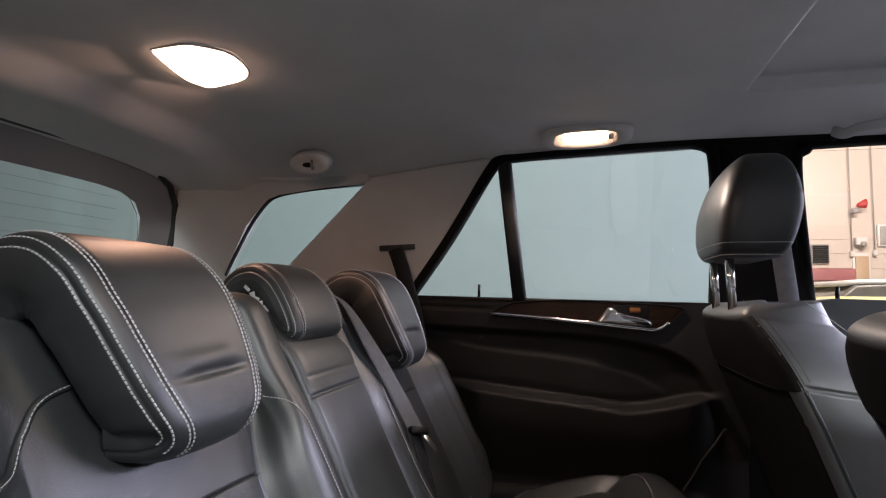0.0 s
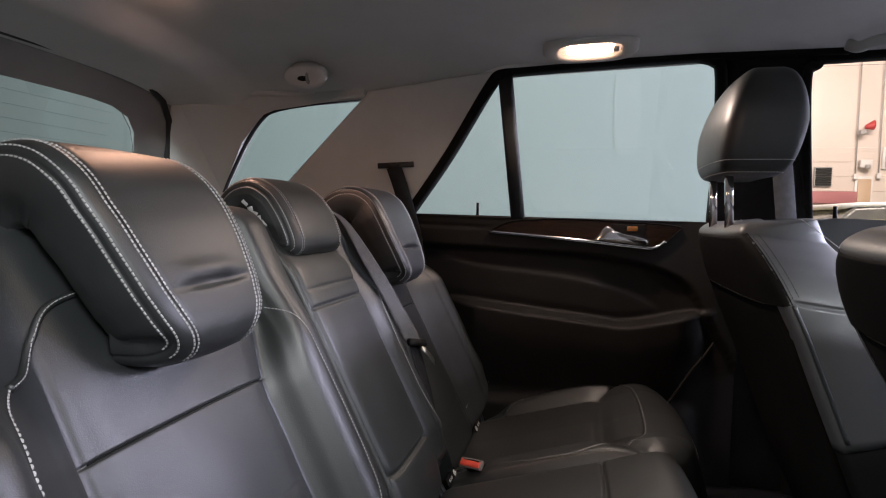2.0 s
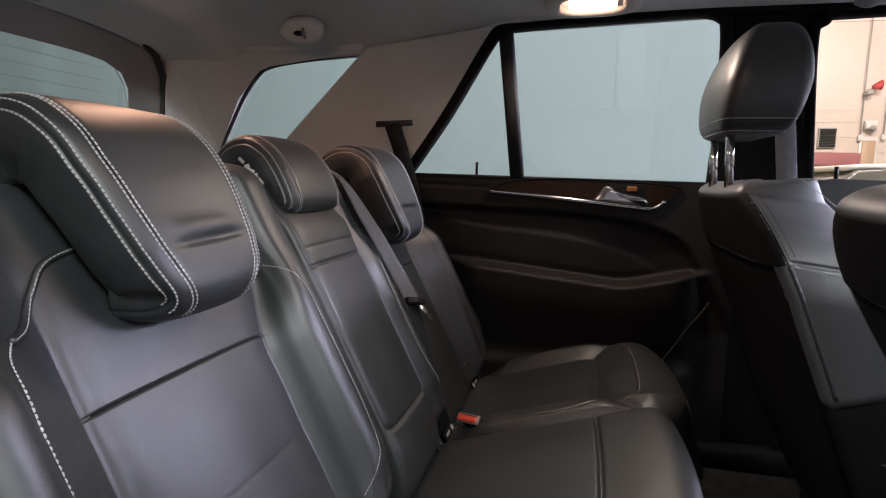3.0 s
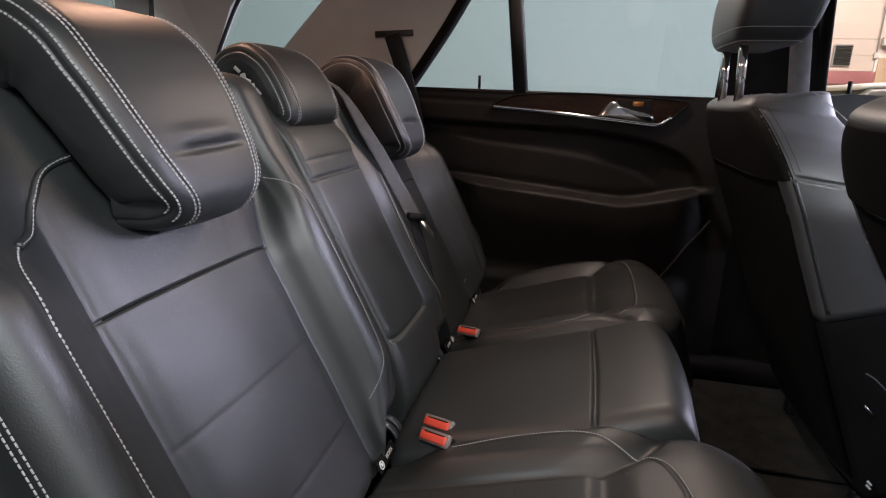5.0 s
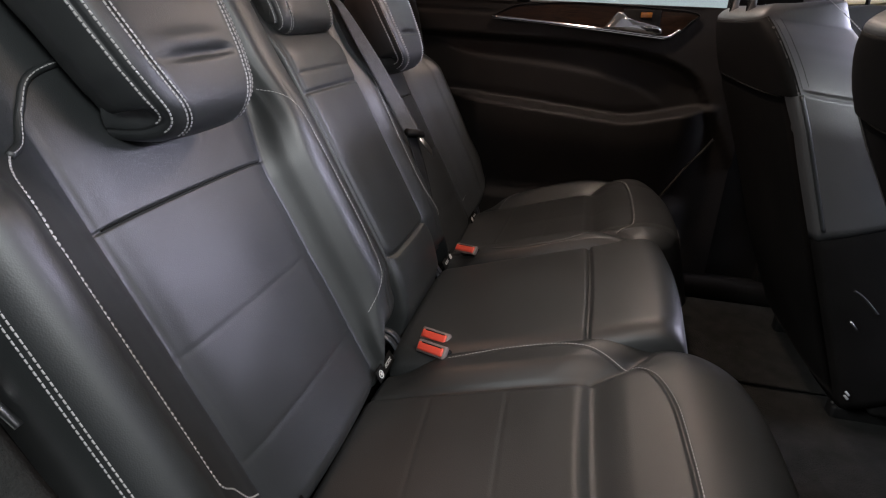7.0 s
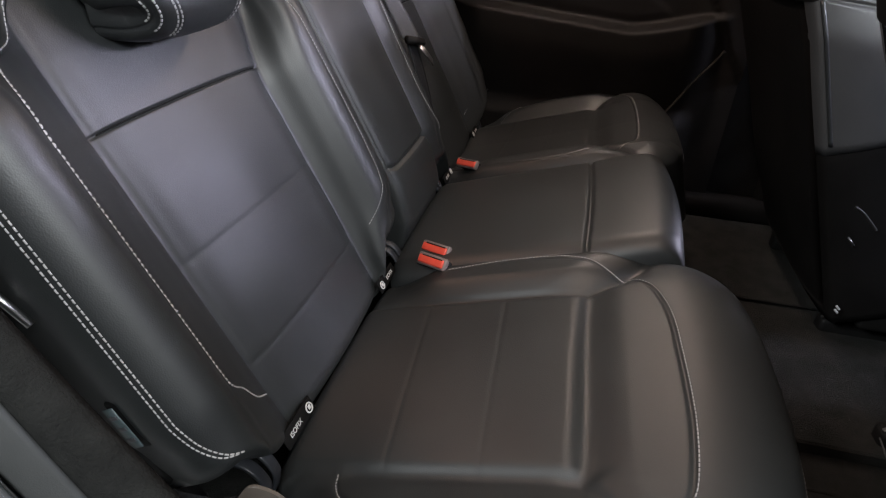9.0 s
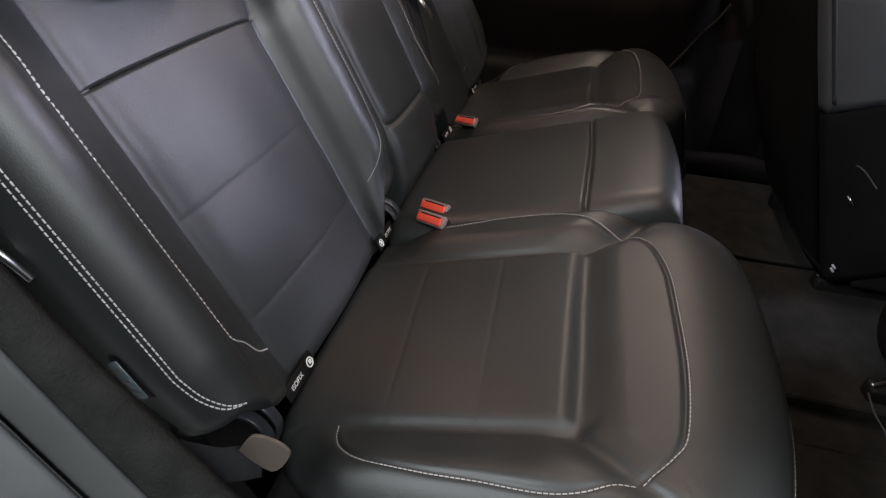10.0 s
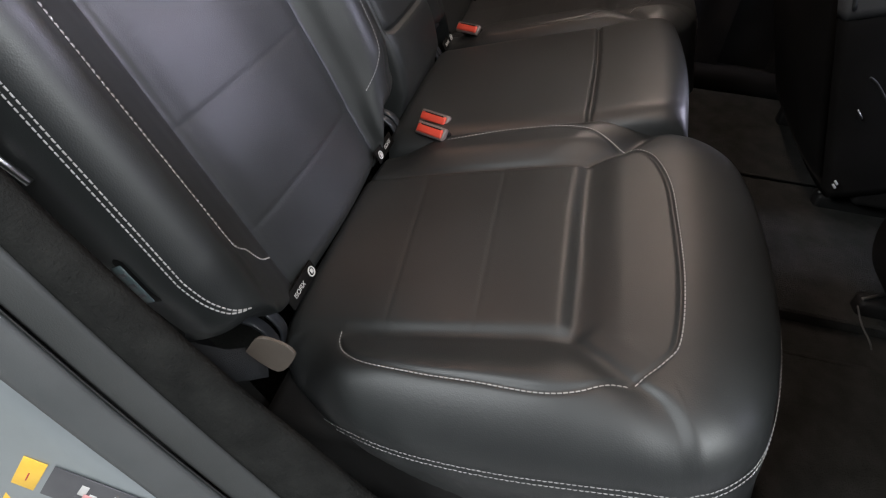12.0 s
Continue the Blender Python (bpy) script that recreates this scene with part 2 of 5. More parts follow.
def circle(r, n=10):
    return [(r * math.cos(2 * math.pi * k / n), r * math.sin(2 * math.pi * k / n)) for k in range(n)]


def tube(pts, r, n=10, up=(0, 0, 1)):
    return sweep(pts, circle(r, n), up)


def rounded(w, h, r, n=4):
    """A rounded rectangle as a section."""
    out = []
    for cx, cy, a0 in ((w / 2 - r, h / 2 - r, 0), (-w / 2 + r, h / 2 - r, 90), (-w / 2 + r, -h / 2 + r, 180), (w / 2 - r, -h / 2 + r, 270)):
        out += [(cx + r * math.cos(radians(a0 + 90 * k / n)), cy + r * math.sin(radians(a0 + 90 * k / n))) for k in range(n + 1)]
    return out


def rbox(size, m=None, r=0.003, seg=2, smooth=True):
    bm = bmesh.new()
    bmesh.ops.create_cube(bm, size=1.0)
    bmesh.ops.scale(bm, vec=size, verts=bm.verts)
    bmesh.ops.bevel(bm, geom=bm.edges[:], offset=min(r, min(size) * 0.45), segments=seg, profile=0.5, affect="EDGES")
    if m is not None:
        bm.transform(m)
    return from_bm(bm, smooth)


def plate(poly, near, far, r=0.0):
    """A plate over a flat outline; near and far turn the outline's pairs into places on either side."""
    bm = bmesh.new()
    a = [bm.verts.new(near(*p)) for p in poly]
    b = [bm.verts.new(far(*p)) for p in poly]
    bm.faces.new(a), bm.faces.new(b[::-1])
    for i in range(len(poly)):
        k = (i + 1) % len(poly)
        bm.faces.new((a[k], a[i], b[i], b[k]))
    if r:
        edges = [e for e in bm.edges if (e.verts[0] in a and e.verts[1] in a)]
        bmesh.ops.bevel(bm, geom=edges, offset=r, segments=3, profile=0.5, affect="EDGES")
    bmesh.ops.triangulate(bm, faces=[f for f in bm.faces if len(f.verts) > 4])
    return from_bm(bm)


def stitches(pts, normal, length=0.0043, gap=0.0012, r=0.0006):
    """Thread dashes laid along points; normal gives the outward direction at a point of the row."""
    pts = [Vector(p) for p in pts]
    run = [0.0]
    for a, b in zip(pts, pts[1:]):
        run.append(run[-1] + (b - a).length)
    verts, faces = [], []

    def at(d):
        i = 0
        while i < len(run) - 2 and run[i + 1] < d:
            i += 1
        t = (d - run[i]) / max(run[i + 1] - run[i], 1e-9)
        return pts[i].lerp(pts[i + 1], t), i
    d = 0.001
    while d + length < run[-1]:
        (a, i), (b, _) = at(d), at(d + length)
        n = Vector(normal(i)).normalized()
        along = (b - a).normalized()
        side = along.cross(n).normalized()
        k = len(verts)
        for p, q in ((a, 0.35), (a.lerp(b, 0.3), 1.0), (a.lerp(b, 0.7), 1.0), (b, 0.35)):
            verts += [p + side * r + n * 0.0002, p + n * (0.0002 + r * 1.3 * q), p - side * r + n * 0.0002]
        for s in range(3):
            o = k + 3 * s
            faces += [(o, o + 3, o + 4, o + 1), (o + 1, o + 4, o + 5, o + 2)]
        d += length + gap
    return mesh(verts, faces)

# ---- the garage ----


def slab(name, x0, x1, y0, y1, z0, z1, material, label, kind="structure", category=""):
    me = rbox((x1 - x0, y1 - y0, z1 - z0), Matrix.Translation(((x0 + x1) / 2, (y0 + y1) / 2, (z0 + z1) / 2)), 0.004, 1, False)
    return tagged(part(name, me, material), label, category or name.split("_")[0], kind=kind)


slab("ground", -7, 10, -5, 11, -0.2, 0.0, GARAGEFLOOR, "sealed grey concrete garage floor")
slab("wall_west", -7.2, -7, -5, 11, 0, 4.4, GREYWALL, "grey garage wall behind the car")
slab("wall_east", 10, 10.2, -5, 11, 0, 4.4, CREAMWALL, "cream garage wall in front of the car")
slab("wall_south", -7.2, 10.2, -5.2, -5, 0, 4.4, GREYWALL, "grey garage wall on the open door's side")
slab("wall_north", -7.2, 10.2, 11, 11.2, 0, 4.4, CREAMWALL, "cream painted siding wall across the garage")
slab("ceiling_garage", -7.2, 10.2, -5.2, 11.2, 4.4, 4.6, CREAMWALL, "cream garage ceiling", category="ceiling")
slab("wall_partition", -6.5, 0.90, 3.6, 3.72, 0, 4.35, TEALWALL, "pale teal painted partition wall beside the car", category="wall")

# a rounded upright patch, slightly paler than the partition
patch = [(0.125, 2.00), (0.130, 2.14), (0.155, 2.165), (0.225, 2.165), (0.260, 2.13), (0.270, 1.95), (0.268, 1.80), (0.245, 1.725), (0.195, 1.703), (0.150, 1.725), (0.128, 1.83)]
part("pale_patch", plate(spline(patch + patch[:1], 60)[:-1], lambda x, z: (x, 3.5985, z), lambda x, z: (x, 3.602, z)), TEALPALE, bpy.data.objects["wall_partition"])
wall_n = bpy.data.objects["wall_north"]
for k in range(10):
    part("siding_board", rbox((9.0, 0.018, 0.235), Matrix.Translation((5.4, 10.99, 0.35 + 0.24 * k)) @ Matrix.Rotation(radians(2.2), 4, "X"), 0.004, 1, False), CREAMWALL, wall_n)
tagged(part("trim_band", rbox((3.4, 0.05, 0.20), Matrix.Translation((2.65, 10.96, 1.805)), 0.01), MAROON), "faded maroon band along the garage wall", "trim", kind="structure")


def wall_vent():
    t = thing("wall_vent", "grey louvred vent grille on the garage wall", "vent", (3.84, 10.93, 2.15))
    under(t, "frame", plate([(3.71, 1.985), (3.97, 1.985), (3.97, 2.306), (3.71, 2.306)], lambda a, b: (a, 10.93, b), lambda a, b: (a, 10.96, b)), GREYMETAL)
    for k in range(8):
        under(t, "slat", rbox((0.23, 0.03, 0.018), Matrix.Translation((3.84, 10.915, 2.015 + 0.037 * k)) @ Matrix.Rotation(0.6, 4, "X"), 0.003, 1), GREYLIP)


wall_vent()
for px, z0 in ((4.305, 2.145), (4.635, 2.16)):
    t = thing("conduit_pipe", "thin grey conduit pipe running down the garage wall", "pipe", (px, 10.93, z0), "wall conduits")
    under(t, "pipe", tube([(px, 10.93, z0), (px, 10.93, 4.38)], 0.009, 8, (0, 1, 0)), GREYMETAL)
    under(t, "end_box", rbox((0.06, 0.06, 0.09), Matrix.Translation((px, 10.93, z0)), 0.008), BOXWHITE)


def alarm_horn():
    t = thing("alarm_horn", "red alarm horn on a grey bracket", "alarm", (4.36, 10.85, 2.92))
    under(t, "horn", loft([[Vector((4.35 + 0.12 * k, 10.80, 2.93 + 0.03 * k)) + Vector((0, (0.03 + 0.05 * k) * c, (0.03 + 0.05 * k) * s)) for c, s in circle(1, 14)] for k in (0, 0.3, 0.7, 1.0)]), REDPAINT)
    under(t, "bracket", rbox((0.09, 0.16, 0.08), Matrix.Translation((4.33, 10.86, 2.85)), 0.015), GREYMETAL)


alarm_horn()
t = thing("junction_box", "white junction box with a round fitting", "box", (4.42, 10.9, 2.33))
under(t, "box", rbox((0.17, 0.10, 0.13), Matrix.Translation((4.42, 10.88, 2.35)), 0.015), BOXWHITE)
under(t, "fitting", rbox((0.08, 0.12, 0.08), Matrix.Translation((4.43, 10.84, 2.30)), 0.03, 3), GREYMETAL)
t = thing("door_garage", "tan garage side door in a white frame", "door", (4.445, 10.95, 0.0), kind="structure")
under(t, "leaf", rbox((0.19, 0.05, 2.11), Matrix.Translation((4.445, 10.95, 1.055)), 0.006), TANDOOR)
under(t, "frame", rbox((0.26, 0.03, 2.16), Matrix.Translation((4.445, 10.965, 1.08)), 0.006), BOXWHITE)
t = thing("window_garage", "small window in the garage wall", "window", (4.85, 10.95, 2.3), kind="structure")
under(t, "frame", rbox((0.34, 0.04, 0.36), Matrix.Translation((4.85, 10.95, 2.45)), 0.008), BOXWHITE)
under(t, "pane", rbox((0.27, 0.02, 0.30), Matrix.Translation((4.85, 10.93, 2.45)), 0.003), GREYMETAL)


def yellow_car():
    """A parked car beyond the partition, of which the roof, glass and belt show."""
    t = thing("parked_car", "pale yellow parked car with a white roof", "car", (4.3, 8.3, 0))

    def ring(x, y0, y1, z0, z1, r):
        return [Vector((x, (y0 + y1) / 2 + a, (z0 + z1) / 2 + b)) for a, b in rounded(y1 - y0, z1 - z0, r)]
    under(t, "body", loft([ring(x, 7.5 + i, 9.2 - i, 0.35, h, 0.12) for x, h, i in ((2.33, 0.95, 0.15), (2.43, 1.28, 0.05), (2.78, 1.42, 0.0), (5.58, 1.43, 0.0), (6.28, 1.22, 0.05), (6.53, 0.8, 0.15))]), CARYELLOW)
    under(t, "glasshouse", loft([ring(x, 7.58 + i, 9.1 - i, 1.25, h, 0.06) for x, h, i in ((2.78, 1.36, 0.0), (2.88, 1.46, 0.02), (3.00, 1.56, 0.05), (3.38, 1.59, 0.06), (5.18, 1.59, 0.06), (5.78, 1.38, 0.02))]), CARGLASS)
    under(t, "roof", loft([ring(x, 7.62 + i, 9.06 - i, z, z + 0.055, 0.026) for x, z, i in ((2.90, 1.535, 0.10), (3.03, 1.558, 0.02), (4.38, 1.595, 0.0), (5.18, 1.565, 0.02), (5.33, 1.5, 0.1))]), BOXWHITE)
    for x, lean in ((3.80, 0.0), (4.78, 0.3)):
        under(t, "pillar", sweep([(x + lean * 0.5, 7.60, 1.60), (x - lean * 0.4, 7.56, 1.36)], rounded(0.07, 0.03, 0.01), (1, 0, 0)), BOXWHITE)
    under(t, "head_restraint", rbox((0.12, 0.05, 0.10), Matrix.Translation((3.35, 7.565, 1.49)), 0.03, 3), GREYMETAL)
    for x in (3.18, 5.68):
        under(t, "wheel", loft([[Vector((x + r * c, y, 0.32 + r * s)) for c, s in circle(1, 20)] for y, r in ((7.5, 0.26), (7.48, 0.32), (7.7, 0.32))]), RUBBER)


yellow_car()

# ---- the car's shell ----


def side_y(z, off=0.0, near=False):
    """The inner face of the car's side: it leans inward above the belt."""
    y = 1.93 - max(0.0, z - 1.345) * 0.19 - off
    return 2 * C - y if near else y


def side_plate(poly, inner, outer, near=False, r=0.0):
    return plate(poly, lambda x, z: (x, side_y(z, inner, near), z), lambda x, z: (x, side_y(z, -outer, near), z), r)


def roof_z(x, y):
    q = abs(y - C) / 0.66
    fall = 0.024 + 0.037 * max(0.0, 0.25 - max(x, -0.24)) + 0.11 * max(0.0, min(-0.24 - x, 0.42))
    fall *= 1 - 0.45 * smooth01(-1.0, -1.32, x)
    z = 1.795 - 0.016 * q ** 2 - fall * q ** 6
    b = max(0.0, -0.95 - x)
    z -= 0.16 * b * b + 0.012 * smooth01(-0.4, -1.0, x) + 0.033 * smooth01(-1.0, -1.125, x)
    inside = smooth01(0.300, 0.318, x) * smooth01(0.321, 0.311, abs(y - C))
    return z + 0.030 * inside


def headliner():
    xs = sorted(set([round(-1.33 + 1.6 * k / 110, 4) for k in range(111)] + [0.288, 0.296, 0.300, 0.304, 0.309, 0.314, 0.318, 0.324, 0.34] + [0.36 + 0.06 * k for k in range(18)]))
    half = sorted(set([0.66 * k / 40 for k in range(41)] + [0.300, 0.308, 0.311, 0.313, 0.316, 0.319, 0.321, 0.324]))
    ys = [-v for v in half[:0:-1]] + half
    under_side = [[Vector((x, C + v, roof_z(x, C + v))) for v in ys] for x in xs]
    v1, f1 = grid(under_side)
    v2, f2 = grid([[Vector((x, C + v, 1.86 - 0.05 * (abs(v) / 0.66) ** 4 - 0.35 * max(0.0, -0.98 - x) ** 2)) for v in (-0.72, -0.5, 0, 0.5, 0.72)] for x in xs[::6] + [xs[-1]]], flip=True)
    n = len(v1)
    return part("ceiling_headliner", mesh(v1 + v2, [f[::-1] for f in f1] + [tuple(i + n for i in f[::-1]) for f in f2]), HEADLINER)


tagged(headliner(), "grey woven cloth headliner with a recessed sunroof panel", "headliner", kind="structure")


def pillar_trims(near=False):
    s = "near" if near else "far"
    c = thing("pillar_trim", "grey slanted pillar trim between the rear side windows", "pillar trim", (-0.6, side_y(1.36, 0.02, near), 1.3), kind="structure")
    under(c, "panel", side_plate([(x - (0.08 if near else 0), z) for x, z in ((-0.650, 1.705), (-0.265, 1.750), (-0.545, 1.345), (-0.56, 1.10), (-1.15, 1.10), (-1.045, 1.345))], 0.035, 0.01, near, 0.010), TRIM)
    d = thing("pillar_trim", "grey rear corner trim round the quarter window", "pillar trim", (-1.2, side_y(1.3, 0.02, near), 1.0), kind="structure")
    under(d, "panel", side_plate([(-0.66, 1.685), (-0.66, 1.74), (-1.325, 1.74), (-1.40, 1.0), (-0.95, 1.0), (-0.985, 1.372), (-0.96, 1.398), (-1.170, 1.386), (-1.192, 1.402), (-1.085, 1.562), (-1.035, 1.630), (-1.005, 1.655), (-0.965, 1.668)], 0.030, 0.01, near, 0.012), TRIM)
    g = thing("window_quarter", "tinted rear quarter window pane", "window", (-0.95, side_y(1.5, -0.012, near), 1.4), kind="structure")
    pane = under(g, "pane", side_plate([(-0.58, 1.72), (-1.24, 1.72), (-1.24, 1.34), (-0.9, 1.34)], -0.014, 0.018, near), GLASS_REAR)
    pane.visible_shadow = False
    edge = spline([(-1.19, 1.392), (-1.150, 1.458), (-1.083, 1.560), (-1.018, 1.633), (-0.966, 1.659), (-0.849, 1.675), (-0.68, 1.689)], 40)
    under(g, "gasket", tube([(x, side_y(z, 0.012, near), z) for x, z in edge], 0.006, 8, (0, 1, 0)), RUBBER)


pillar_trims()
pillar_trims(True)


def edge_bar(pts, w, d, near=False, off=0.02, up=(0, 1, 0)):
    return sweep([(x, side_y(z, off, near), z) for x, z in pts], rounded(w, d, min(w, d) * 0.3, 2), up)


def rear_door(near=False):
    """The closed rear door: glass, black frame, skin with armrest, veneer and handle."""
    t = thing("door_rear", "closed rear door with black leather skin, walnut inlay and chrome handle", "car door", (0, side_y(1.0, 0.0), 0.62), kind="structure")
    under(t, "window_frame", edge_bar(spline([(-0.555, 1.335), (-0.42, 1.515), (-0.300, 1.700), (-0.262, 1.738), (-0.20, 1.748), (0.0, 1.758), (0.26, 1.768), (0.37, 1.768), (0.58, 1.768)], 48), 0.028, 0.045), BACKPANEL)
    under(t, "window_divider", edge_bar([(-0.252, 1.735), (-0.212, 1.33)], 0.040, 0.03), RUBBER)
    under(t, "front_frame", edge_bar(spline([(0.24, 1.768), (0.285, 1.755), (0.303, 1.72), (0.312, 1.55), (0.312, 1.33)], 24), 0.026, 0.04, off=0.012), BACKPANEL)
    under(t, "belt_seal", edge_bar([(-0.55, 1.343), (0.33, 1.336)], 0.014, 0.03), RUBBER)
    g = under(t, "pane", side_plate([(-0.24, 1.76), (0.32, 1.78), (0.33, 1.30), (-0.20, 1.30)], -0.012, 0.017), GLASS)
    g.visible_shadow = False
    g = under(t, "quarter_pane", side_plate([(-0.25, 1.745), (-0.30, 1.72), (-0.54, 1.34), (-0.21, 1.30)], -0.013, 0.018), GLASS)
    g.visible_shadow = False
    # the skin: belt ledge, hollow over the armrest, armrest, map pocket below
    xs = [-0.60 + 0.98 * k / 100 for k in range(101)]
    zs = [0.62 + 0.722 * k / 130 for k in range(131)]

    lines = [np.array(spline(p, 60)) for p in (
        [(-0.60, 1.125), (-0.327, 1.098), (-0.142, 1.081), (0.011, 1.067), (0.085, 1.062), (0.157, 1.074), (0.282, 1.104), (0.38, 1.12)],
        [(-0.60, 1.256), (-0.488, 1.254), (-0.234, 1.250), (0.005, 1.239), (0.156, 1.214), (0.245, 1.172), (0.293, 1.098), (0.38, 0.95)],
        [(-0.60, 1.275), (-0.469, 1.246), (-0.331, 1.2065), (-0.07, 1.181), (0.085, 1.149), (0.16, 1.1136), (0.22, 1.07), (0.38, 1.0)])]

    def line_z(k, x):
        return float(np.interp(x, lines[k][:, 0], lines[k][:, 1]))

    def skin(x, z):
        y = 1.905
        hollow_top, a = line_z(1, x), line_z(0, x)
        # belt ledge stands proud of the hollow
        ledge = 0.022 * smooth01(hollow_top - 0.012, hollow_top + 0.010, z)
        front = smooth01(0.22, 0.33, x)
        arm = 0.070 * smooth01(a + 0.004, a - 0.012, z) * (1 - smooth01(a - 0.05, a - 0.30, z) * 0.72) * (1 - front) * smooth01(-0.44, -0.31, x)
        insert = line_z(2, x)
        fold = 0.005 * smooth01(insert + 0.004, insert - 0.010, z) * (1 - front) * smooth01(a - 0.01, a + 0.03, z)
        line = -0.004 * bell(z, 1.318 - 0.02 * (x + 0.5), 0.004) * smooth01(-0.27, -0.31, x)
        pocket = 0.030 * smooth01(0.86, 0.80, z) * smooth01(0.30, 0.24, x)
        return y - ledge * (1 - 0.2 * front) - 0.018 * front - arm - fold - line - pocket
    v, f = grid([[Vector((x + 0.0, skin(x, z), z)) for x in xs] for z in zs])
    v2, f2 = grid([[Vector((x, 1.93, z)) for x in (-0.60, 0.38)] for z in (0.62, 1.342)], flip=True)
    v3, f3 = grid([[Vector((x, y, 1.342)) for x in (-0.60, 0.38)] for y in (1.880, 1.945)])
    n = len(v)
    under(t, "skin", mesh(v + v2 + v3, [q for q in f] + [tuple(i + n for i in q) for q in f2] + [tuple(i + n + 4 for i in q) for q in f3]), DOORSKIN)

    # walnut inlay and the chrome strip under it
    outline = spline([(-0.292, 1.309), (-0.255, 1.330), (-0.205, 1.344), (-0.067, 1.351), (0.10, 1.346), (0.222, 1.336), (0.212, 1.314), (0.172, 1.277), (0.14, 1.277), (0.009, 1.288), (-0.15, 1.300)], 60)
    outline = [(x, z - 0.008) for x, z in outline]
    inlay = under(t, "inlay", plate(outline, lambda x, z: (x, 1.8735, z), lambda x, z: (x, 1.89, z), 0.003), WOOD, "glossy dark walnut veneer inlay")
    under(inlay, "rim", tube([(x, 1.8735, z) for x, z in outline + outline[:2]], 0.0024, 8, (0, 1, 0)), BACKPANEL)
    strip = [(-0.292, 1.302), (-0.15, 1.293), (0.0, 1.281), (0.13, 1.2695), (0.165, 1.270), (0.19, 1.288)]
    under(inlay, "chrome_strip", sweep([(x, 1.874, z) for x, z in spline(strip, 30)], rounded(0.009, 0.005, 0.002, 2), (0, 1, 0)), CHROME)
    rec = under(t, "handle_recess", rbox((0.092, 0.006, 0.040), Matrix.Translation((0.092, 1.8725, 1.313)), 0.003), BACKPANEL)
    under(rec, "amber_tab", rbox((0.028, 0.006, 0.014), Matrix.Translation((0.103, 1.8695, 1.320)), 0.002), AMBER)
    leaf = spline([(0.000, 1.286), (0.012, 1.303), (0.028, 1.323), (0.042, 1.326), (0.058, 1.315), (0.086, 1.306), (0.124, 1.299), (0.146, 1.291), (0.144, 1.276), (0.105, 1.275), (0.050, 1.280), (0.000, 1.286)], 56)[:-1]
    rings = []
    for k, dy in ((0.98, 0.004), (1.0, -0.004), (0.95, -0.011), (0.82, -0.016), (0.45, -0.019), (0.05, -0.020)):
        rings.append([Vector((0.075 + (x - 0.075) * k, 1.874 + dy, 1.293 + (z - 1.293) * k)) for x, z in leaf])
    under(t, "handle", loft(rings), CHROME, "chrome pull handle")
    under(t, "lock_button", tube([(-0.333, 1.912, 1.33), (-0.333, 1.908, 1.352)], 0.0045, 8, (1, 0, 0)), PLASTIC)
    under(t, "lock_pin", tube([(-0.333, 1.910, 1.35), (-0.333, 1.908, 1.385)], 0.004, 8, (1, 0, 0)), PLASTIC)
    under(t, "pocket_edge", sweep(spline([(0.318, 1.850, 1.025), (0.295, 1.845, 0.99), (0.265, 1.840, 0.95), (0.226, 1.836, 0.885), (0.17, 1.83, 0.80)], 16), rounded(0.008, 0.008, 0.003, 2), (0, 1, 0)), DOORSKIN)
    return t


rear_door()


def b_pillar(near=False):
    t = thing("pillar_b", "black centre pillar trim with belt webbing", "pillar trim", (0.4, side_y(1.0, 0.0, near), 0.55), kind="structure")
    under(t, "panel", side_plate([(0.315, 1.77), (0.525, 1.77), (0.505, 1.745), (0.486, 1.725), (0.475, 1.695), (0.480, 1.65), (0.505, 1.495), (0.533, 1.345), (0.58, 1.20), (0.58, 0.53), (0.32, 0.53), (0.320, 1.345)], 0.020, 0.03, near, 0.014), BACKPANEL)
    under(t, "belt", sweep([(0.44, side_y(1.65, 0.03, near), 1.62), (0.50, side_y(1.3, 0.05, near), 1.2), (0.54, side_y(1.3, 0.06, near), 0.8)], rounded(0.048, 0.003, 0.001, 1), (0, 1, 0)), WEBBING)
    return t


b_pillar()
b_pillar(True)


def front_door(near=False):
    t = thing("door_front", "closed front door with grey upper trim", "car door", (0.95, side_y(1.0, 0.0, near), 0.62), kind="structure")
    under(t, "window_frame", edge_bar(spline([(0.545, 1.33), (0.500, 1.69), (0.520, 1.735), (0.56, 1.752), (0.9, 1.742), (1.4, 1.62), (1.75, 1.33)], 40), 0.022, 0.04, near, 0.010), BACKPANEL)
    under(t, "skin", side_plate([(0.515, 1.17), (0.515, 1.352), (0.60, 1.360), (1.80, 1.345), (1.80, 1.17)], 0.045, 0.02, near, 0.02), GREYLIP)
    under(t, "lower_skin", side_plate([(0.515, 0.50), (0.515, 1.168), (1.80, 1.168), (1.80, 0.50)], 0.045, 0.02, near, 0.02), BACKPANEL, "black lower door panel")
    under(t, "lock_pin", tube([(0.612, side_y(1.35, 0.0, near), 1.35), (0.612, side_y(1.35, 0.0, near), 1.392)], 0.0055, 8, (1, 0, 0)), PLASTIC)
    g = under(t, "pane", side_plate([(0.49, 1.74), (1.4, 1.74), (1.8, 1.33), (0.52, 1.33)], -0.012, 0.017, near), GLASS)
    g.visible_shadow = False
    return t


front_door()
front_door(True)


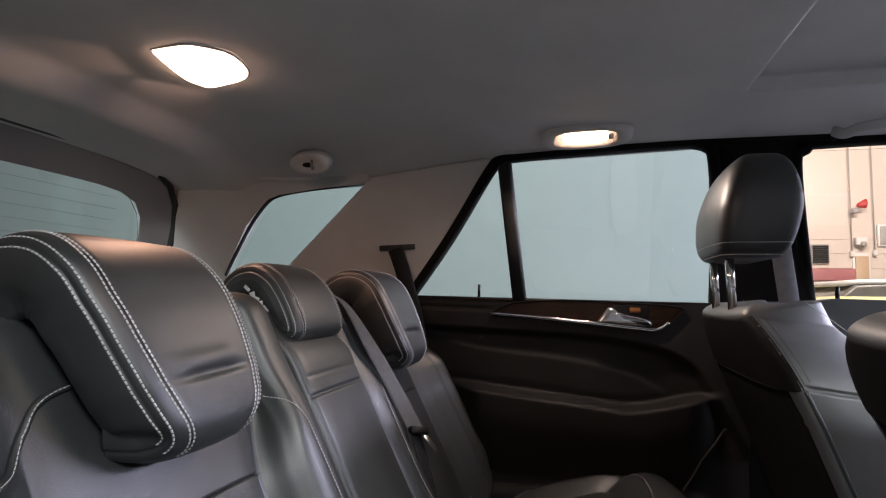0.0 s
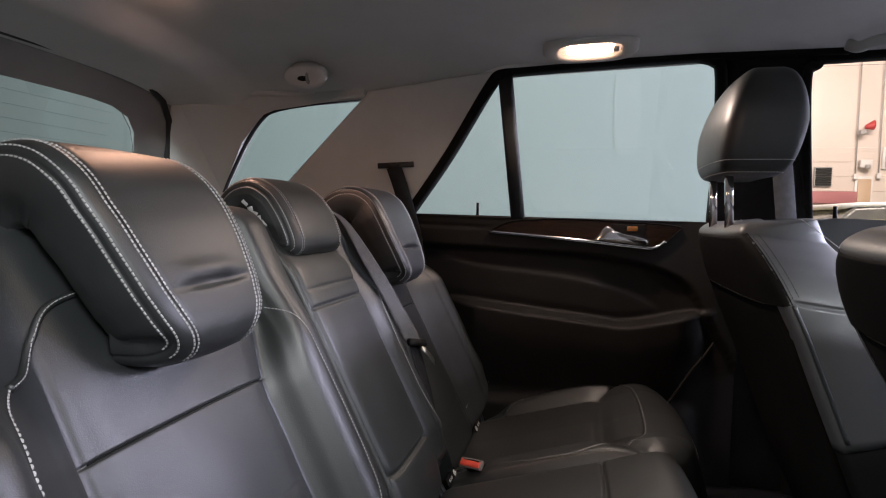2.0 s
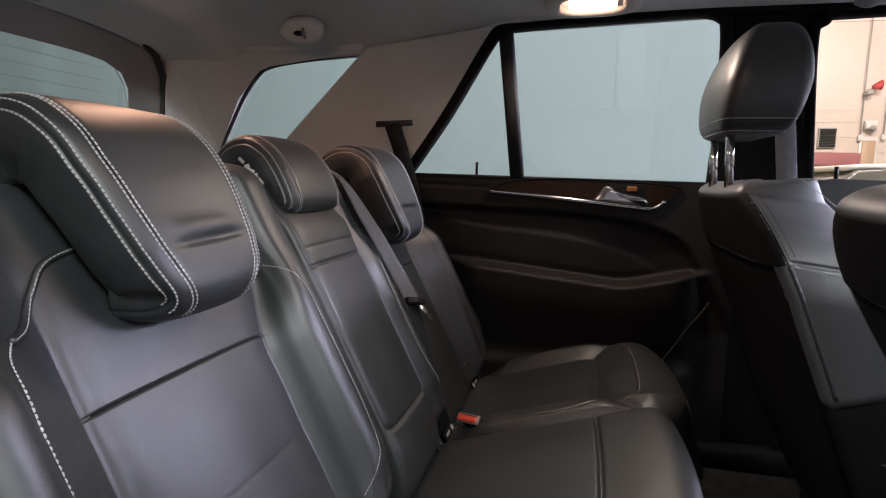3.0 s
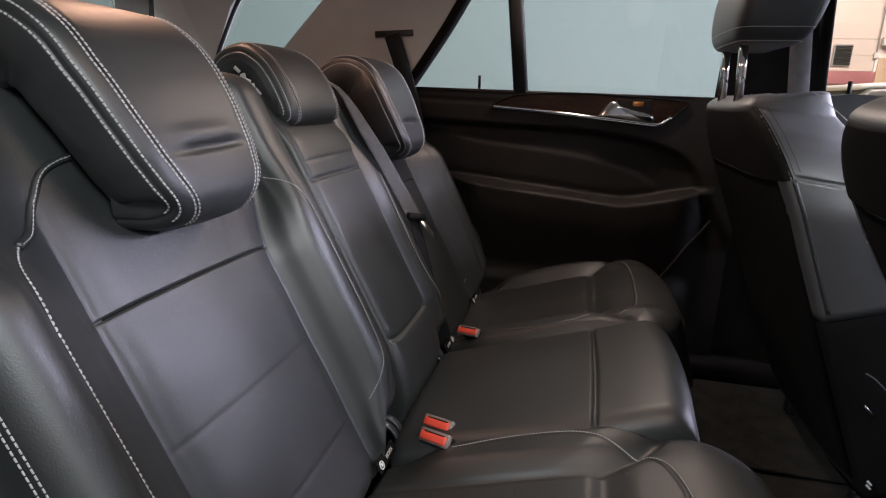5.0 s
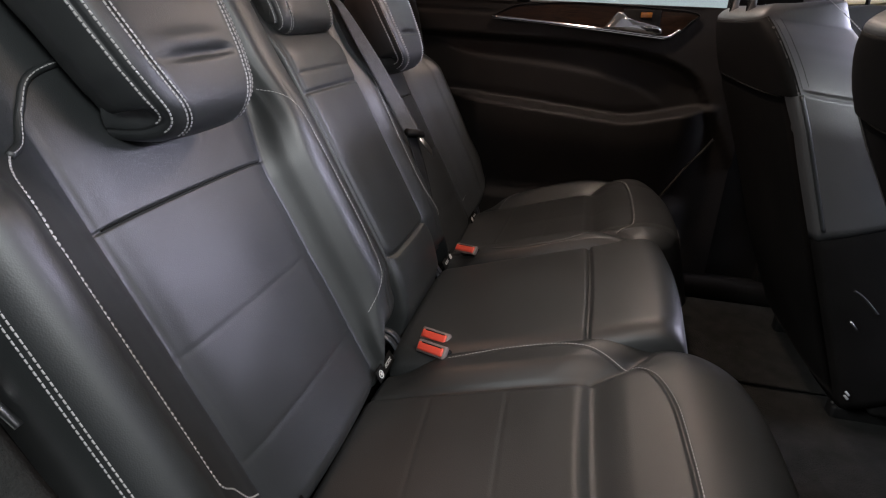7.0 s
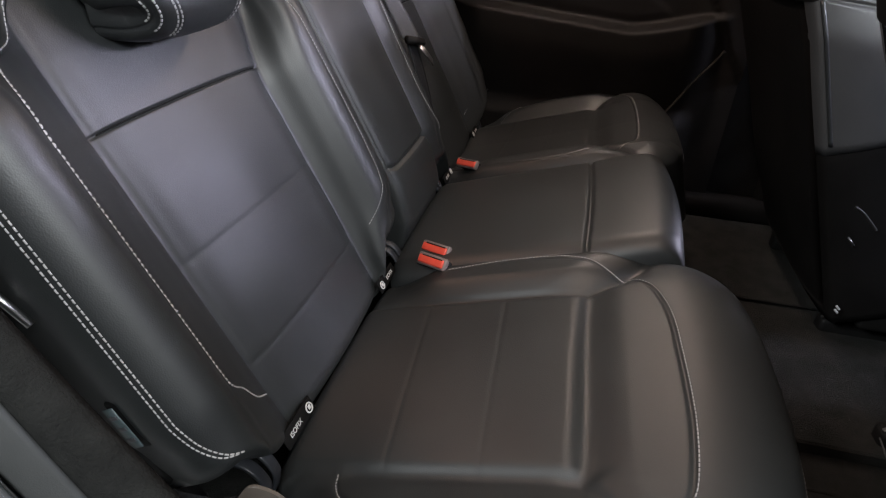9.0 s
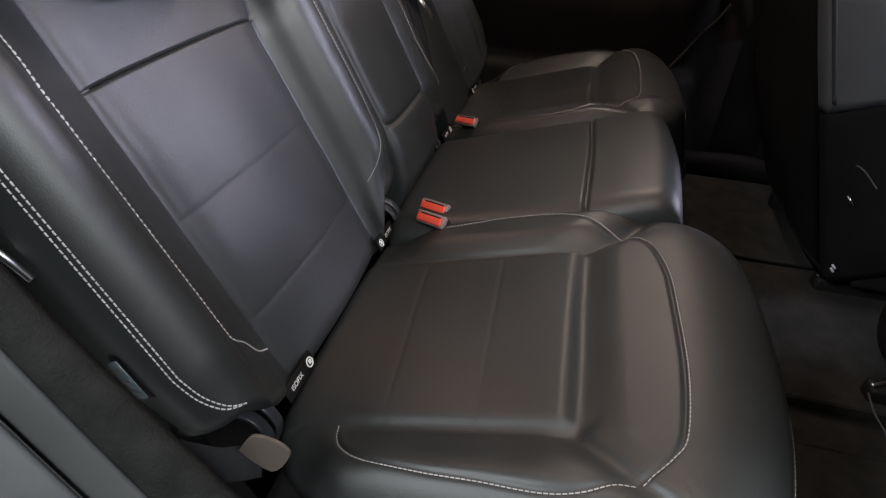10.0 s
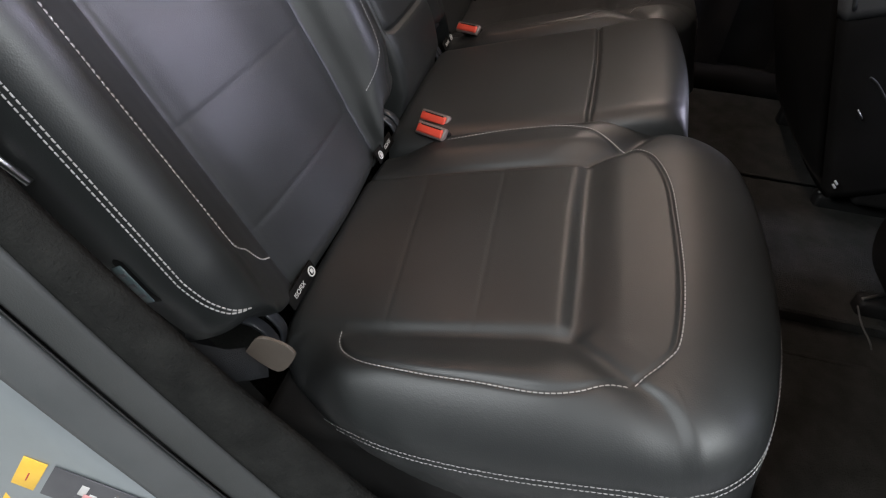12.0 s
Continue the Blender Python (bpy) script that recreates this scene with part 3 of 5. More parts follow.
def tailgate():
    """The closed tailgate: trim ring, seal and pane."""
    t = thing("tailgate", "closed tailgate with grey trim and a heated rear window", "tailgate", (-1.4, C, 0.7), kind="structure")

    def loop(x, half, top, low, n=64, p=5.0, lean=0.22):
        out = []
        zc, zh = (top + low) / 2, (top - low) / 2
        for k in range(n):
            a = 2 * math.pi * k / n
            c, s = math.cos(a), math.sin(a)
            q = (abs(c) ** p + abs(s) ** p) ** (-1 / p)
            z = zc + zh * q * s
            out.append(Vector((x - lean * (top - z), C + half * q * c, z)))
        return out
    under(t, "trim", loft([loop(-1.305, 0.672, 1.760, 0.75, p=6.5), loop(-1.335, 0.652, 1.728, 0.80, p=6.5), loop(-1.372, 0.615, 1.700, 0.85, p=7.0), loop(-1.388, 0.596, 1.672, 0.90, p=7.5), loop(-1.40, 0.586, 1.657, 0.92, p=8.0)], False), TAILTRIM)
    under(t, "seal", loft([[p + Vector((0.012 * c, 0, 0)) + (p - Vector((p.x, C, 1.3))).normalized() * 0.007 * s for p in loop(-1.312, 0.655, 1.734, 0.75, p=6.5)] for c, s in circle(1, 8) + [circle(1, 8)[0]]], False), RUBBER)
    g = under(t, "pane", loft([loop(-1.405, 0.605, 1.69, 0.88), loop(-1.409, 0.605, 1.69, 0.88)], True, False), GLASS_REAR)
    g.visible_shadow = False
    lines = []
    for k in range(9):
        z = 1.63 - 0.034 * k
        lines.append(under(t, "heater_wire", rbox((0.0006, 0.96, 0.0006), Matrix.Translation((-1.400 - 0.22 * (1.69 - z), C, z)), 0.0004, 1), TEALGREY))
    return t


tailgate()

# plain closing parts of the shell: roof rails, scuttle, windscreen, rear quarter sides, floor
for near in (False, True):
    t = thing("roof_rail", "grey headliner edge above the side windows", "trim", (0, side_y(1.75, 0, near), 1.73), kind="structure")
    under(t, "rail", sweep([(x, (2 * C - y) if near else y, z) for x, y, z in spline([(-1.32, 1.82, 1.735), (-0.66, 1.862, 1.722), (-0.36, 1.858, 1.752), (-0.23, 1.828, 1.776), (0.0, 1.826, 1.787), (0.3, 1.825, 1.797), (0.7, 1.825, 1.798), (1.2, 1.825, 1.792)], 40)], rounded(0.045, 0.06, 0.015, 3), (0, 0, 1)), HEADLINER)
    t = thing("body_side", "silver painted outer body side", "body panel", (-1.0, side_y(0.8, -0.03, near), 0.3), kind="structure")
    under(t, "quarter_panel", side_plate([(-0.62, 0.35), (-0.60, 1.33), (-1.6, 1.33), (-1.6, 0.35)], -0.03, 0.06, near), PAINT)
    under(t, "roof_side", side_plate([(-1.6, 1.73), (1.5, 1.79), (1.5, 1.86), (-1.6, 1.84)], 0.02, 0.05, near), PAINT)
slab("door_outer_skin", -0.62, 1.85, 1.955, 1.985, 0.35, 1.33, PAINT, "silver outer skin of the closed doors", category="body panel")
slab("door_outer_skin", 0.50, 1.85, 0.425, 0.455, 0.35, 1.33, PAINT, "silver outer skin of the closed front door", category="body panel")
slab("dashboard", 1.45, 1.85, 0.5, 1.91, 0.55, 1.25, PLASTIC, "dark dashboard beyond the front seats", category="dashboard")
ws = part("windscreen", plate([(0.5, 1.25), (1.91, 1.25), (1.85, 1.78), (0.56, 1.78)], lambda y, z: (1.85 - (z - 1.25) * 1.1, y, z), lambda y, z: (1.856 - (z - 1.25) * 1.1, y, z)), GLASS)
ws.visible_shadow = False
tagged(ws, "clear windscreen", "window", kind="structure")
slab("floor_car", -1.6, 1.9, 0.47, 1.94, 0.49, 0.55, CARPET, "black carpeted car floor", category="floor")
slab("floor_load_cover", -1.5, -0.62, 0.50, 1.91, 0.9, 0.94, CARPET, "black load floor behind the rear seats", category="floor")

# ---- the rear bench ----


def bplane(y, s, n):
    """The reclined plane of the rear backrests: y across, s upwards along it, n forward of it."""
    return Vector((-0.305 - 0.4617 * s + 0.887 * n, y, 0.768 + 0.887 * s + 0.4617 * n))


def cplane(f, y, m):
    """The plane of the rear cushions: f forward along it, y across, m above it."""
    return Vector((-0.277 + 0.956 * f - 0.292 * m, y, 0.745 + 0.292 * f + 0.956 * m))


BN, CN = Vector((0.887, 0, 0.4617)), Vector((-0.292, 0, 0.956))
OUTER = [(0.575, -0.15), (0.540, -0.10), (0.518, -0.04), (0.502, 0.015), (0.505, 0.048), (0.522, 0.070), (0.545, 0.075), (0.569, 0.060), (0.614, 0.026), (0.655, 0.0),
         (0.70, 0.006), (0.81, 0.011), (0.92, 0.006), (0.965, 0.0), (0.990, 0.034), (1.010, 0.056), (1.036, 0.062), (1.070, 0.055), (1.096, 0.034), (1.103, -0.03), (1.096, -0.14)]
PER = 8


def outer_section(s):
    """The cross-section of the outer backrest at a height: pairs of y and n."""
    up = smooth01(0.40, 0.53, s)
    low = 1 - smooth01(0.02, 0.13, s)
    out = []
    for i, (y, n) in enumerate(OUTER):
        if i <= 8:
            y += 0.010 * low * (1 - i / 9) + 0.055 * smooth01(0.46, 0.66, s) * (1 - i / 9)
            n = n * (1 - 0.80 * up) * (1 - 0.12 * low) if n > 0 else n
        elif i >= 14:
            y -= 0.012 * low
            y += 0.035 * max(0.0, 1 - (i - 13) / 3) * smooth01(0.34, 0.48, s)
            n = n * (1 - (0.75, 0.48, 0.30, 0.20, 0.10)[min(i - 14, 4)] * up) * (1 - 0.25 * low) if n > 0 else n
        elif i >= 12:
            y += 0.035 * (0.3, 1.0)[i - 12] * smooth01(0.34, 0.48, s)
        out.append((y, n))
    pts = spline(out, PER * (len(out) - 1) + 1)
    res = []
    for k, (y, n) in enumerate(pts):
        q = k / PER
        if 8.5 < q < 13.5:
            inside = smooth01(8.9, 9.2, q) * smooth01(13.1, 12.8, q)
            n -= 0.0034 * bell(s, 0.3745 + 0.003 * math.sin((q - 9) * 0.8), 0.0020) * inside
            n -= 0.0007 * bell(s, 0.224, 0.0045) * inside
            n -= 0.0007 * bell(s, 0.086, 0.0045) * inside
            n += 0.0030 * (bell(s, 0.30, 0.07) + bell(s, 0.155, 0.06) + bell(s, 0.45, 0.06)) * inside
        n -= 0.0040 * (bell(q, 9, 0.10) + bell(q, 13, 0.10)) * (1 - up)
        n -= 0.0018 * (bell(q, 7, 0.12) + bell(q, 16.2, 0.12)) * (1 - up)
        res.append((y, n))
    return res


def low_edge(q):
    """How far up the backrest's lower edge lies: the bolsters end higher than the panel."""
    return -0.03 + 0.080 * (1 - smooth01(5.0, 9.3, q)) + 0.075 * smooth01(13.2, 15.5, q)


def outer_row(s):
    """A row of the backrest's face as triples of y, height and n, with the lower edge rounded off."""
    row = []
    for k, (y, n) in enumerate(outer_section(s)):
        lo = low_edge(k / PER)
        t = s if s > 0.15 else lo + (s + 0.03) / 0.18 * (0.15 - lo)
        e = max(0.0, 1 - (t - lo) / 0.035)
        row.append((y + 0.014 * e * e * ((k < 9 * PER) - (k > 13 * PER)), t, n - 0.040 * (1 - math.sqrt(max(0.0, 1 - e * e)))))
    return row


def outer_at(q, t, lift=0.0):
    lo = low_edge(q)
    sec = outer_row(t if t > 0.15 else (t - lo) / (0.15 - lo) * 0.18 - 0.03)
    k = min(int(q * PER), len(sec) - 2)
    w = q * PER - k
    a, b = sec[k], sec[k + 1]
    y, h, n = (a[m] + (b[m] - a[m]) * w for m in range(3))
    ty, tn = b[0] - a[0], b[2] - a[2]
    d = math.hypot(ty, tn) or 1
    normal = Vector((0, 1, 0)) * (-tn / d) + BN * (ty / d)
    return bplane(y, h, n) + normal * lift, normal


def outer_on(y, s, lift=0.0):
    """The place on the outer backrest's face at y and s."""
    sec = outer_section(s)
    for k in range(3 * PER, 17 * PER):
        if sec[k][0] <= y < sec[k + 1][0]:
            return outer_at((k + (y - sec[k][0]) / (sec[k + 1][0] - sec[k][0])) / PER, s, lift)
    return outer_at(3.2 if y < C / 2 + 0.2 else 16.5, s, lift)


def flip_y(me):
    for v in me.vertices:
        v.co.y = 2 * C - v.co.y
    me.flip_normals()
    me.update()
    return me


def rows_with(lo, hi, n, seams, fine=0.0022, reach=4):
    s = [lo + (hi - lo) * k / n for k in range(n + 1)]
    for a in seams:
        s += [a + fine * k for k in range(-reach, reach + 1)]
    return sorted(set(round(v, 5) for v in s))


def outer_backrest():
    rows = []
    for s in rows_with(-0.03, 0.60, 90, (0.3745, 0.224, 0.086), 0.0010, 8):
        rows.append([bplane(*p) for p in outer_row(s)])
    rows.insert(0, [p - BN * 0.08 for p in rows[0]])
    for a in range(1, 10):
        w = radians(10 * a)
        rows.append([bplane(y + 0.02 * (a / 9) ** 2 * (1 if y < 0.8 else -0.6) * min(1, abs(y - 0.78) / 0.28), 0.60 + 0.055 * math.sin(w), n - 0.055 * (1 - math.cos(w))) for y, n in outer_section(0.60)])
    rows.append([p - BN * 0.08 for p in rows[-1]])
    v, f = grid(rows)
    return mesh(v, f)


def seam_path(pts, n, place):
    got = [place(*p) for p in spline(pts, n)]
    return [p for p, _ in got], [d for _, d in got]


def add_seam(me_fn, pts, n, place, name="stitching", parent=None, mirror=False, **kw):
    where, normals = seam_path(pts, n, place)
    me = stitches(where, lambda i: normals[min(i, len(normals) - 1)], **kw)
    return me_fn(parent, name, flip_y(me) if mirror else me, THREAD)


# the head restraints: a padded strip that curves over from front to back
def strip_path(pts, n=150):
    path = spline(pts, n)
    out = []
    for k, (a, s) in enumerate(path):
        b, c = path[max(k - 1, 0)], path[min(k + 1, n - 1)]
        ta, ts = c[0] - b[0], c[1] - b[1]
        d = math.hypot(ta, ts) or 1
        out.append((a, s, ts / d, -ta / d))     # outward normal in (n, s)
    return out


# the seam lines of the restraints' front panels: height, and y on either side
OUTER_PANEL = [(0.40, 0.766, 0.852), (0.43, 0.761, 0.857), (0.445, 0.752, 0.864), (0.47, 0.739, 0.877), (0.50, 0.7265, 0.884), (0.55, 0.713, 0.890), (0.60, 0.701, 0.889), (0.65, 0.695, 0.880), (0.72, 0.694, 0.875)]
MID_PANEL = [(0.50, 1.155, 1.300), (0.55, 1.153, 1.308), (0.58, 1.153, 1.316), (0.62, 1.155, 1.320), (0.66, 1.158, 1.316), (0.72, 1.16, 1.31)]
# beyond a seam the cover turns round the corner in a narrow strip and goes back along the flank: outwards, inwards
CORNER = [(0.0, 0.0026), (0.0028, 0.0011), (0.0105, 0.0030), (0.0178, 0.0066), (0.0214, 0.0118), (0.0223, 0.0168), (0.0247, 0.0195), (0.0263, 0.0275), (0.0268, 0.0400), (0.0240, 0.0580), (0.0100, 0.085)]


def panel_sides(panel, s):
    rows = list(zip(*panel))
    return float(np.interp(s, rows[0], rows[1])), float(np.interp(s, rows[0], rows[2]))


def headrest_row(panel, path, k, depth, slot):
    """Places across a restraint at one step of its path, as y and inward depth."""
    s = path[k][1]
    lo, hi = panel_sides(panel, s)
    edge = spline([(o, d * min(1.0, depth / 0.085) if d > 0.03 else d) for o, d in CORNER], 41)
    row = [(lo - o, d) for o, d in edge[::-1]]
    for j in range(1, 32):
        u = -1 + j / 16
        d = 0.0026 * math.exp(-((1 - abs(u)) / 0.04) ** 2) - 0.0016 * (1 - u ** 2)
        if slot and k < 100:
            at = slot + 0.003 * u
            d += (0.0022 + 0.0060 * smooth01(0.85, 0.25, abs(u - 0.08))) * bell(s, at, 0.0038) * smooth01(1.0, 0.8, abs(u))
            d -= 0.003 * bell(s, at + 0.016, 0.010) * smooth01(0.9, 0.3, abs(u))
        row.append((lo + (hi - lo) * (u + 1) / 2, d))
    return row + [(hi + o, d) for o, d in edge]


def headrest(t, panel, pts, depth, slot=None, mirror=False, name="headrest"):
    path = strip_path(pts)
    rows = []
    for k, (a, s, na, ns) in enumerate(path):
        rows.append([bplane(y, s - ns * d, a - na * d) for y, d in headrest_row(panel, path, k, depth, slot)])
    v, f = grid(rows)
    h, wd = len(rows), len(rows[0])
    f.append(tuple(range(wd))[::-1])
    f.append(tuple(range((h - 1) * wd, h * wd)))
    for i in range(h - 1):          # close the inner side
        f.append((i * wd + wd - 1, i * wd, (i + 1) * wd, (i + 1) * wd + wd - 1))
    me = mesh(v, [q[::-1] for q in f])
    pad = under(t, name, flip_y(me) if mirror else me, LEATHER, "padded black leather head restraint")
    UP = Vector((-0.4617, 0, 0.887))
    for out, inward, lean in ((-0.0030, 0.0012, 0.1), (0.0036, 0.0013, 0.3), (0.0194, 0.0085, 0.9), (0.0243, 0.0190, 2.0)):
        for e in (-1, 1):
            where, normals = [], []
            for k in range(20, len(path) - 16):
                a, s, na, ns = path[k]
                y = panel_sides(panel, s)[(e + 1) // 2] + e * out
                normal = (BN * na + UP * ns + Vector((0, e * lean, 0))).normalized()
                where.append(bplane(y, s - ns * inward, a - na * inward) + normal * 0.0004)
                normals.append(normal)
            me = stitches(where, lambda i: normals[min(i, len(normals) - 1)], r=0.0011 if slot else 0.0007)
            under(pad, "stitching", flip_y(me) if mirror else me, THREAD)
    return pad


NEAR_HEAD = [(0.005, 0.452), (0.040, 0.434), (0.075, 0.432), (0.098, 0.450), (0.105, 0.490), (0.107, 0.540), (0.107, 0.590), (0.100, 0.640), (0.075, 0.680), (0.035, 0.703), (-0.010, 0.705), (-0.050, 0.690), (-0.078, 0.655)]
MID_HEAD = [(0.005, 0.560), (0.030, 0.545), (0.050, 0.545), (0.062, 0.560), (0.066, 0.590), (0.064, 0.630), (0.054, 0.668), (0.028, 0.702), (-0.012, 0.714), (-0.050, 0.703), (-0.075, 0.668)]


def roll(t, width, drop):
    e = max(0.0, min(1.0, (t - (1 - width)) / width))
    return drop * (1 - math.sqrt(max(0.0, 1 - e * e)))


def ease(a, b, x):
    t = np.clip((x - a) / (b - a), 0, 1)
    return t * t * (3 - 2 * t)


def hump(x, width):
    return np.exp(-(x / width) ** 2)


# outline of the outer cushion: forward, across, and the width and drop of its rounded edge
EDGE = np.array(spline([(0.000, 1.010, .03, .022), (-0.028, 0.980, .02, .02), (-0.03, 0.80, .02, .02), (-0.03, 0.62, .03, .03), (-0.012, 0.570, .05, .045), (0.024, 0.540, .062, .053),
                        (0.07, 0.515, .066, .056), (0.143, 0.496, .068, .056), (0.24, 0.485, .068, .056), (0.33, 0.482, .068, .056), (0.419, 0.483, .070, .056), (0.456, 0.495, .075, .056),
                        (0.485, 0.523, .082, .056), (0.506, 0.574, .092, .055), (0.521, 0.645, .100, .055), (0.528, 0.72, .104, .054), (0.530, 0.80, .104, .054), (0.527, 0.88, .100, .052),
                        (0.516, 0.945, .090, .050), (0.494, 0.990, .075, .046), (0.458, 1.015, .055, .040), (0.40, 1.026, .040, .034), (0.30, 1.030, .034, .030), (0.15, 1.028, .032, .026), (0.000, 1.010, .03, .022)], 361))
NEAR_EDGE, FAR_EDGE = EDGE[30:241], np.vstack([EDGE[240:361], EDGE[0:16]])[::-1]
CREASE = np.array(spline([(0.470, 0.420), (0.490, 0.419), (0.515, 0.414), (0.535, 0.400), (0.550, 0.380), (0.572, 0.354), (0.594, 0.330), (0.615, 0.325), (0.70, 0.324), (0.80, 0.322), (0.90, 0.323), (0.930, 0.330), (0.955, 0.370), (0.990, 0.402), (1.03, 0.425)], 120))
LOOP = [(0.06, 0.6029), (0.066, 0.5836), (0.082, 0.5645), (0.112, 0.549), (0.177, 0.538), (0.238, 0.532), (0.297, 0.526), (0.333, 0.53), (0.362, 0.5417), (0.381, 0.5444)]
PANEL = [(0.378, 0.955), (0.394, 0.945), (0.413, 0.920), (0.428, 0.86), (0.4325, 0.78), (0.4335, 0.68), (0.4255, 0.600), (0.411, 0.573), (0.381, 0.544)]
LENS = [(0.10, 0.990), (0.15, 0.999), (0.20, 1.005), (0.275, 1.003), (0.325, 0.985), (0.360, 0.962), (0.378, 0.952)]
LOOP_ROW, PANEL_ROW, LENS_ROW = (np.array(spline(p, 80)) for p in (LOOP, PANEL[::-1], LENS))


def cushion_m(f, y):
    """The height of the outer cushion's face over its plane."""
    f, y = np.asarray(f, float), np.asarray(y, float)
    crease = f - np.interp(y, CREASE[:, 0], CREASE[:, 1])
    mid = ease(0.600, 0.625, y) * ease(0.935, 0.915, y)
    pad = ease(0.599, 0.622, y) * ease(0.934, 0.920, y) * ease(0.006, -0.022, crease)
    m = 0.002 + pad * (0.0060 - 0.002 * ((y - 0.765) / 0.16) ** 2)
    # pad's stitched flutes
    for f0, lean in ((0.112, 0.09), (0.219, 0.05)):
        m -= 0.0006 * hump(f - f0 + lean * (y - 0.61), 0.0035) * pad
    # the hollow below the pad, inside the loop of stitching
    loop = np.interp(f, LOOP_ROW[:, 0], LOOP_ROW[:, 1])
    inside = ease(0.055, 0.085, f) * ease(0.006, -0.006, crease)
    rise = ease(0.015, 0.10, f) * ease(0.43, 0.29, f)
    m += 0.019 * rise * ease(0.607, 0.540, y) * ease(0.476, 0.545, y)
    m -= 0.003 * inside * hump(y - 0.604, 0.010)
    m -= 0.0022 * ease(0.055, 0.070, f) * ease(0.384, 0.378, f) * hump(y - loop - 0.002, 0.0035)
    # crease in front of the pad, running on to the outer side as a fold
    low = ease(0.552, 0.540, y)
    deep = 0.0042 * mid + 0.0058 * ease(0.625, 0.600, y) + 0.006 * ease(0.915, 0.935, y)
    left = 0.011 + 0.014 * ease(0.622, 0.590, y) + 0.004 * low + 0.006 * ease(0.915, 0.935, y)
    right = 0.019 * mid + 0.0090 * ease(0.625, 0.590, y) + 0.009 * ease(0.915, 0.935, y) + 0.0030
    m -= deep * hump(crease, np.where(crease < 0, left, right)) * ease(1.02, 0.985, y)
    # front panel, a little fuller than the pad
    m += 0.005 * ease(0.0, 0.05, crease) * ease(0.53, 0.60, y) * ease(1.0, 0.93, y)
    panel = np.interp(y, PANEL_ROW[:, 1], PANEL_ROW[:, 0])
    m -= 0.0022 * hump(f - panel + 0.004, 0.0032) * ease(0.546, 0.556, y) * ease(0.962, 0.950, y)
    # full bolster along the middle seat
    lens = np.interp(f, LENS_ROW[:, 0], LENS_ROW[:, 1])
    bol = ease(0.916, 0.968, y) * ease(0.012, -0.085, crease)
    m += 0.024 * bol * ease(0.00, 0.10, f)
    m -= 0.005 * hump(y - 0.926, 0.006) * ease(0.004, -0.010, crease)
    m -= 0.0018 * hump(y - lens + 0.003, 0.003) * ease(0.10, 0.13, f) * ease(0.375, 0.36, f)
    # rounded edges
    d2 = (f[..., None] - EDGE[:-1:2, 0]) ** 2 + (y[..., None] - EDGE[:-1:2, 1]) ** 2
    k = 2 * d2.argmin(-1)
    tf, ty = EDGE[(k + 1) % 360, 0] - EDGE[(k - 1) % 360, 0], EDGE[(k + 1) % 360, 1] - EDGE[(k - 1) % 360, 1]
    d = np.abs((f - EDGE[k, 0]) * ty - (y - EDGE[k, 1]) * tf) / np.hypot(tf, ty)
    along = ((f - EDGE[k, 0]) * tf + (y - EDGE[k, 1]) * ty) / (tf * tf + ty * ty) * 2
    wide = EDGE[k, 2] + (EDGE[(k + 1) % 360, 2] - EDGE[k, 2]) * along
    drop = EDGE[k, 3] + (EDGE[(k + 1) % 360, 3] - EDGE[k, 3]) * along
    e = np.clip(1 - d / wide, 0, 1)
    m -= drop * (1 - np.sqrt(np.maximum(0, 1 - e * e)))
    return m


def cushion_place(f, y, lift=0.0006):
    e = 0.003
    m, a, b = (float(v) for v in cushion_m([f, f + e, f], [y, y, y + e]))
    normal = (CN - Vector((0.956, 0, 0.292)) * (a - m) / e - Vector((0, 1, 0)) * (b - m) / e).normalized()
    return cplane(f, y, m) + normal * lift, normal


SKIRT = [(0.0, 0.012), (0.001, 0.028), (0.0, 0.045), (-0.006, 0.070), (-0.015, 0.110), (-0.02, 0.160)]


def outer_cushion():
    nf, ny = 340, 250
    t = np.linspace(0, 1, nf)
    fs = -0.028 + (0.5295 + 0.028) * (1 - (1 - t) ** 1.35)
    lo = np.interp(fs, NEAR_EDGE[:, 0], NEAR_EDGE[:, 1])
    hi = np.interp(fs, FAR_EDGE[:, 0], FAR_EDGE[:, 1])
    w = np.linspace(0, 1, ny)
    w = 0.5 - 0.5 * np.cos(np.pi * w) * 0.35 - 0.65 * (0.5 - w)
    yy = lo[:, None] + (hi - lo)[:, None] * w[None, :]
    ff = np.repeat(fs[:, None], ny, 1)
    mm = cushion_m(ff, yy)
    ks = list(range(len(SKIRT), 0, -1))
    rows = []
    for i in [(0, -k) for k in ks] + [(r, 0) for r in range(nf)] + [(nf - 1, k) for k in ks[::-1]]:
        r, a = i
        row = []
        for c, b in [(0, -k) for k in ks] + [(c, 0) for c in range(ny)] + [(ny - 1, k) for k in ks[::-1]]:
            f, y, m = float(ff[r, c]), float(yy[r, c]), float(mm[r, c])
            k = max(abs(a), abs(b))
            if k:
                out, down = SKIRT[k - 1]
                m -= down
                f += out * ((a > 0) - (a < 0))
                y += out * ((b > 0) - (b < 0))
            row.append(cplane(f, y, m))
        rows.append(row)
    vv, fc = grid(rows)
    return mesh(vv, [q[::-1] for q in fc])


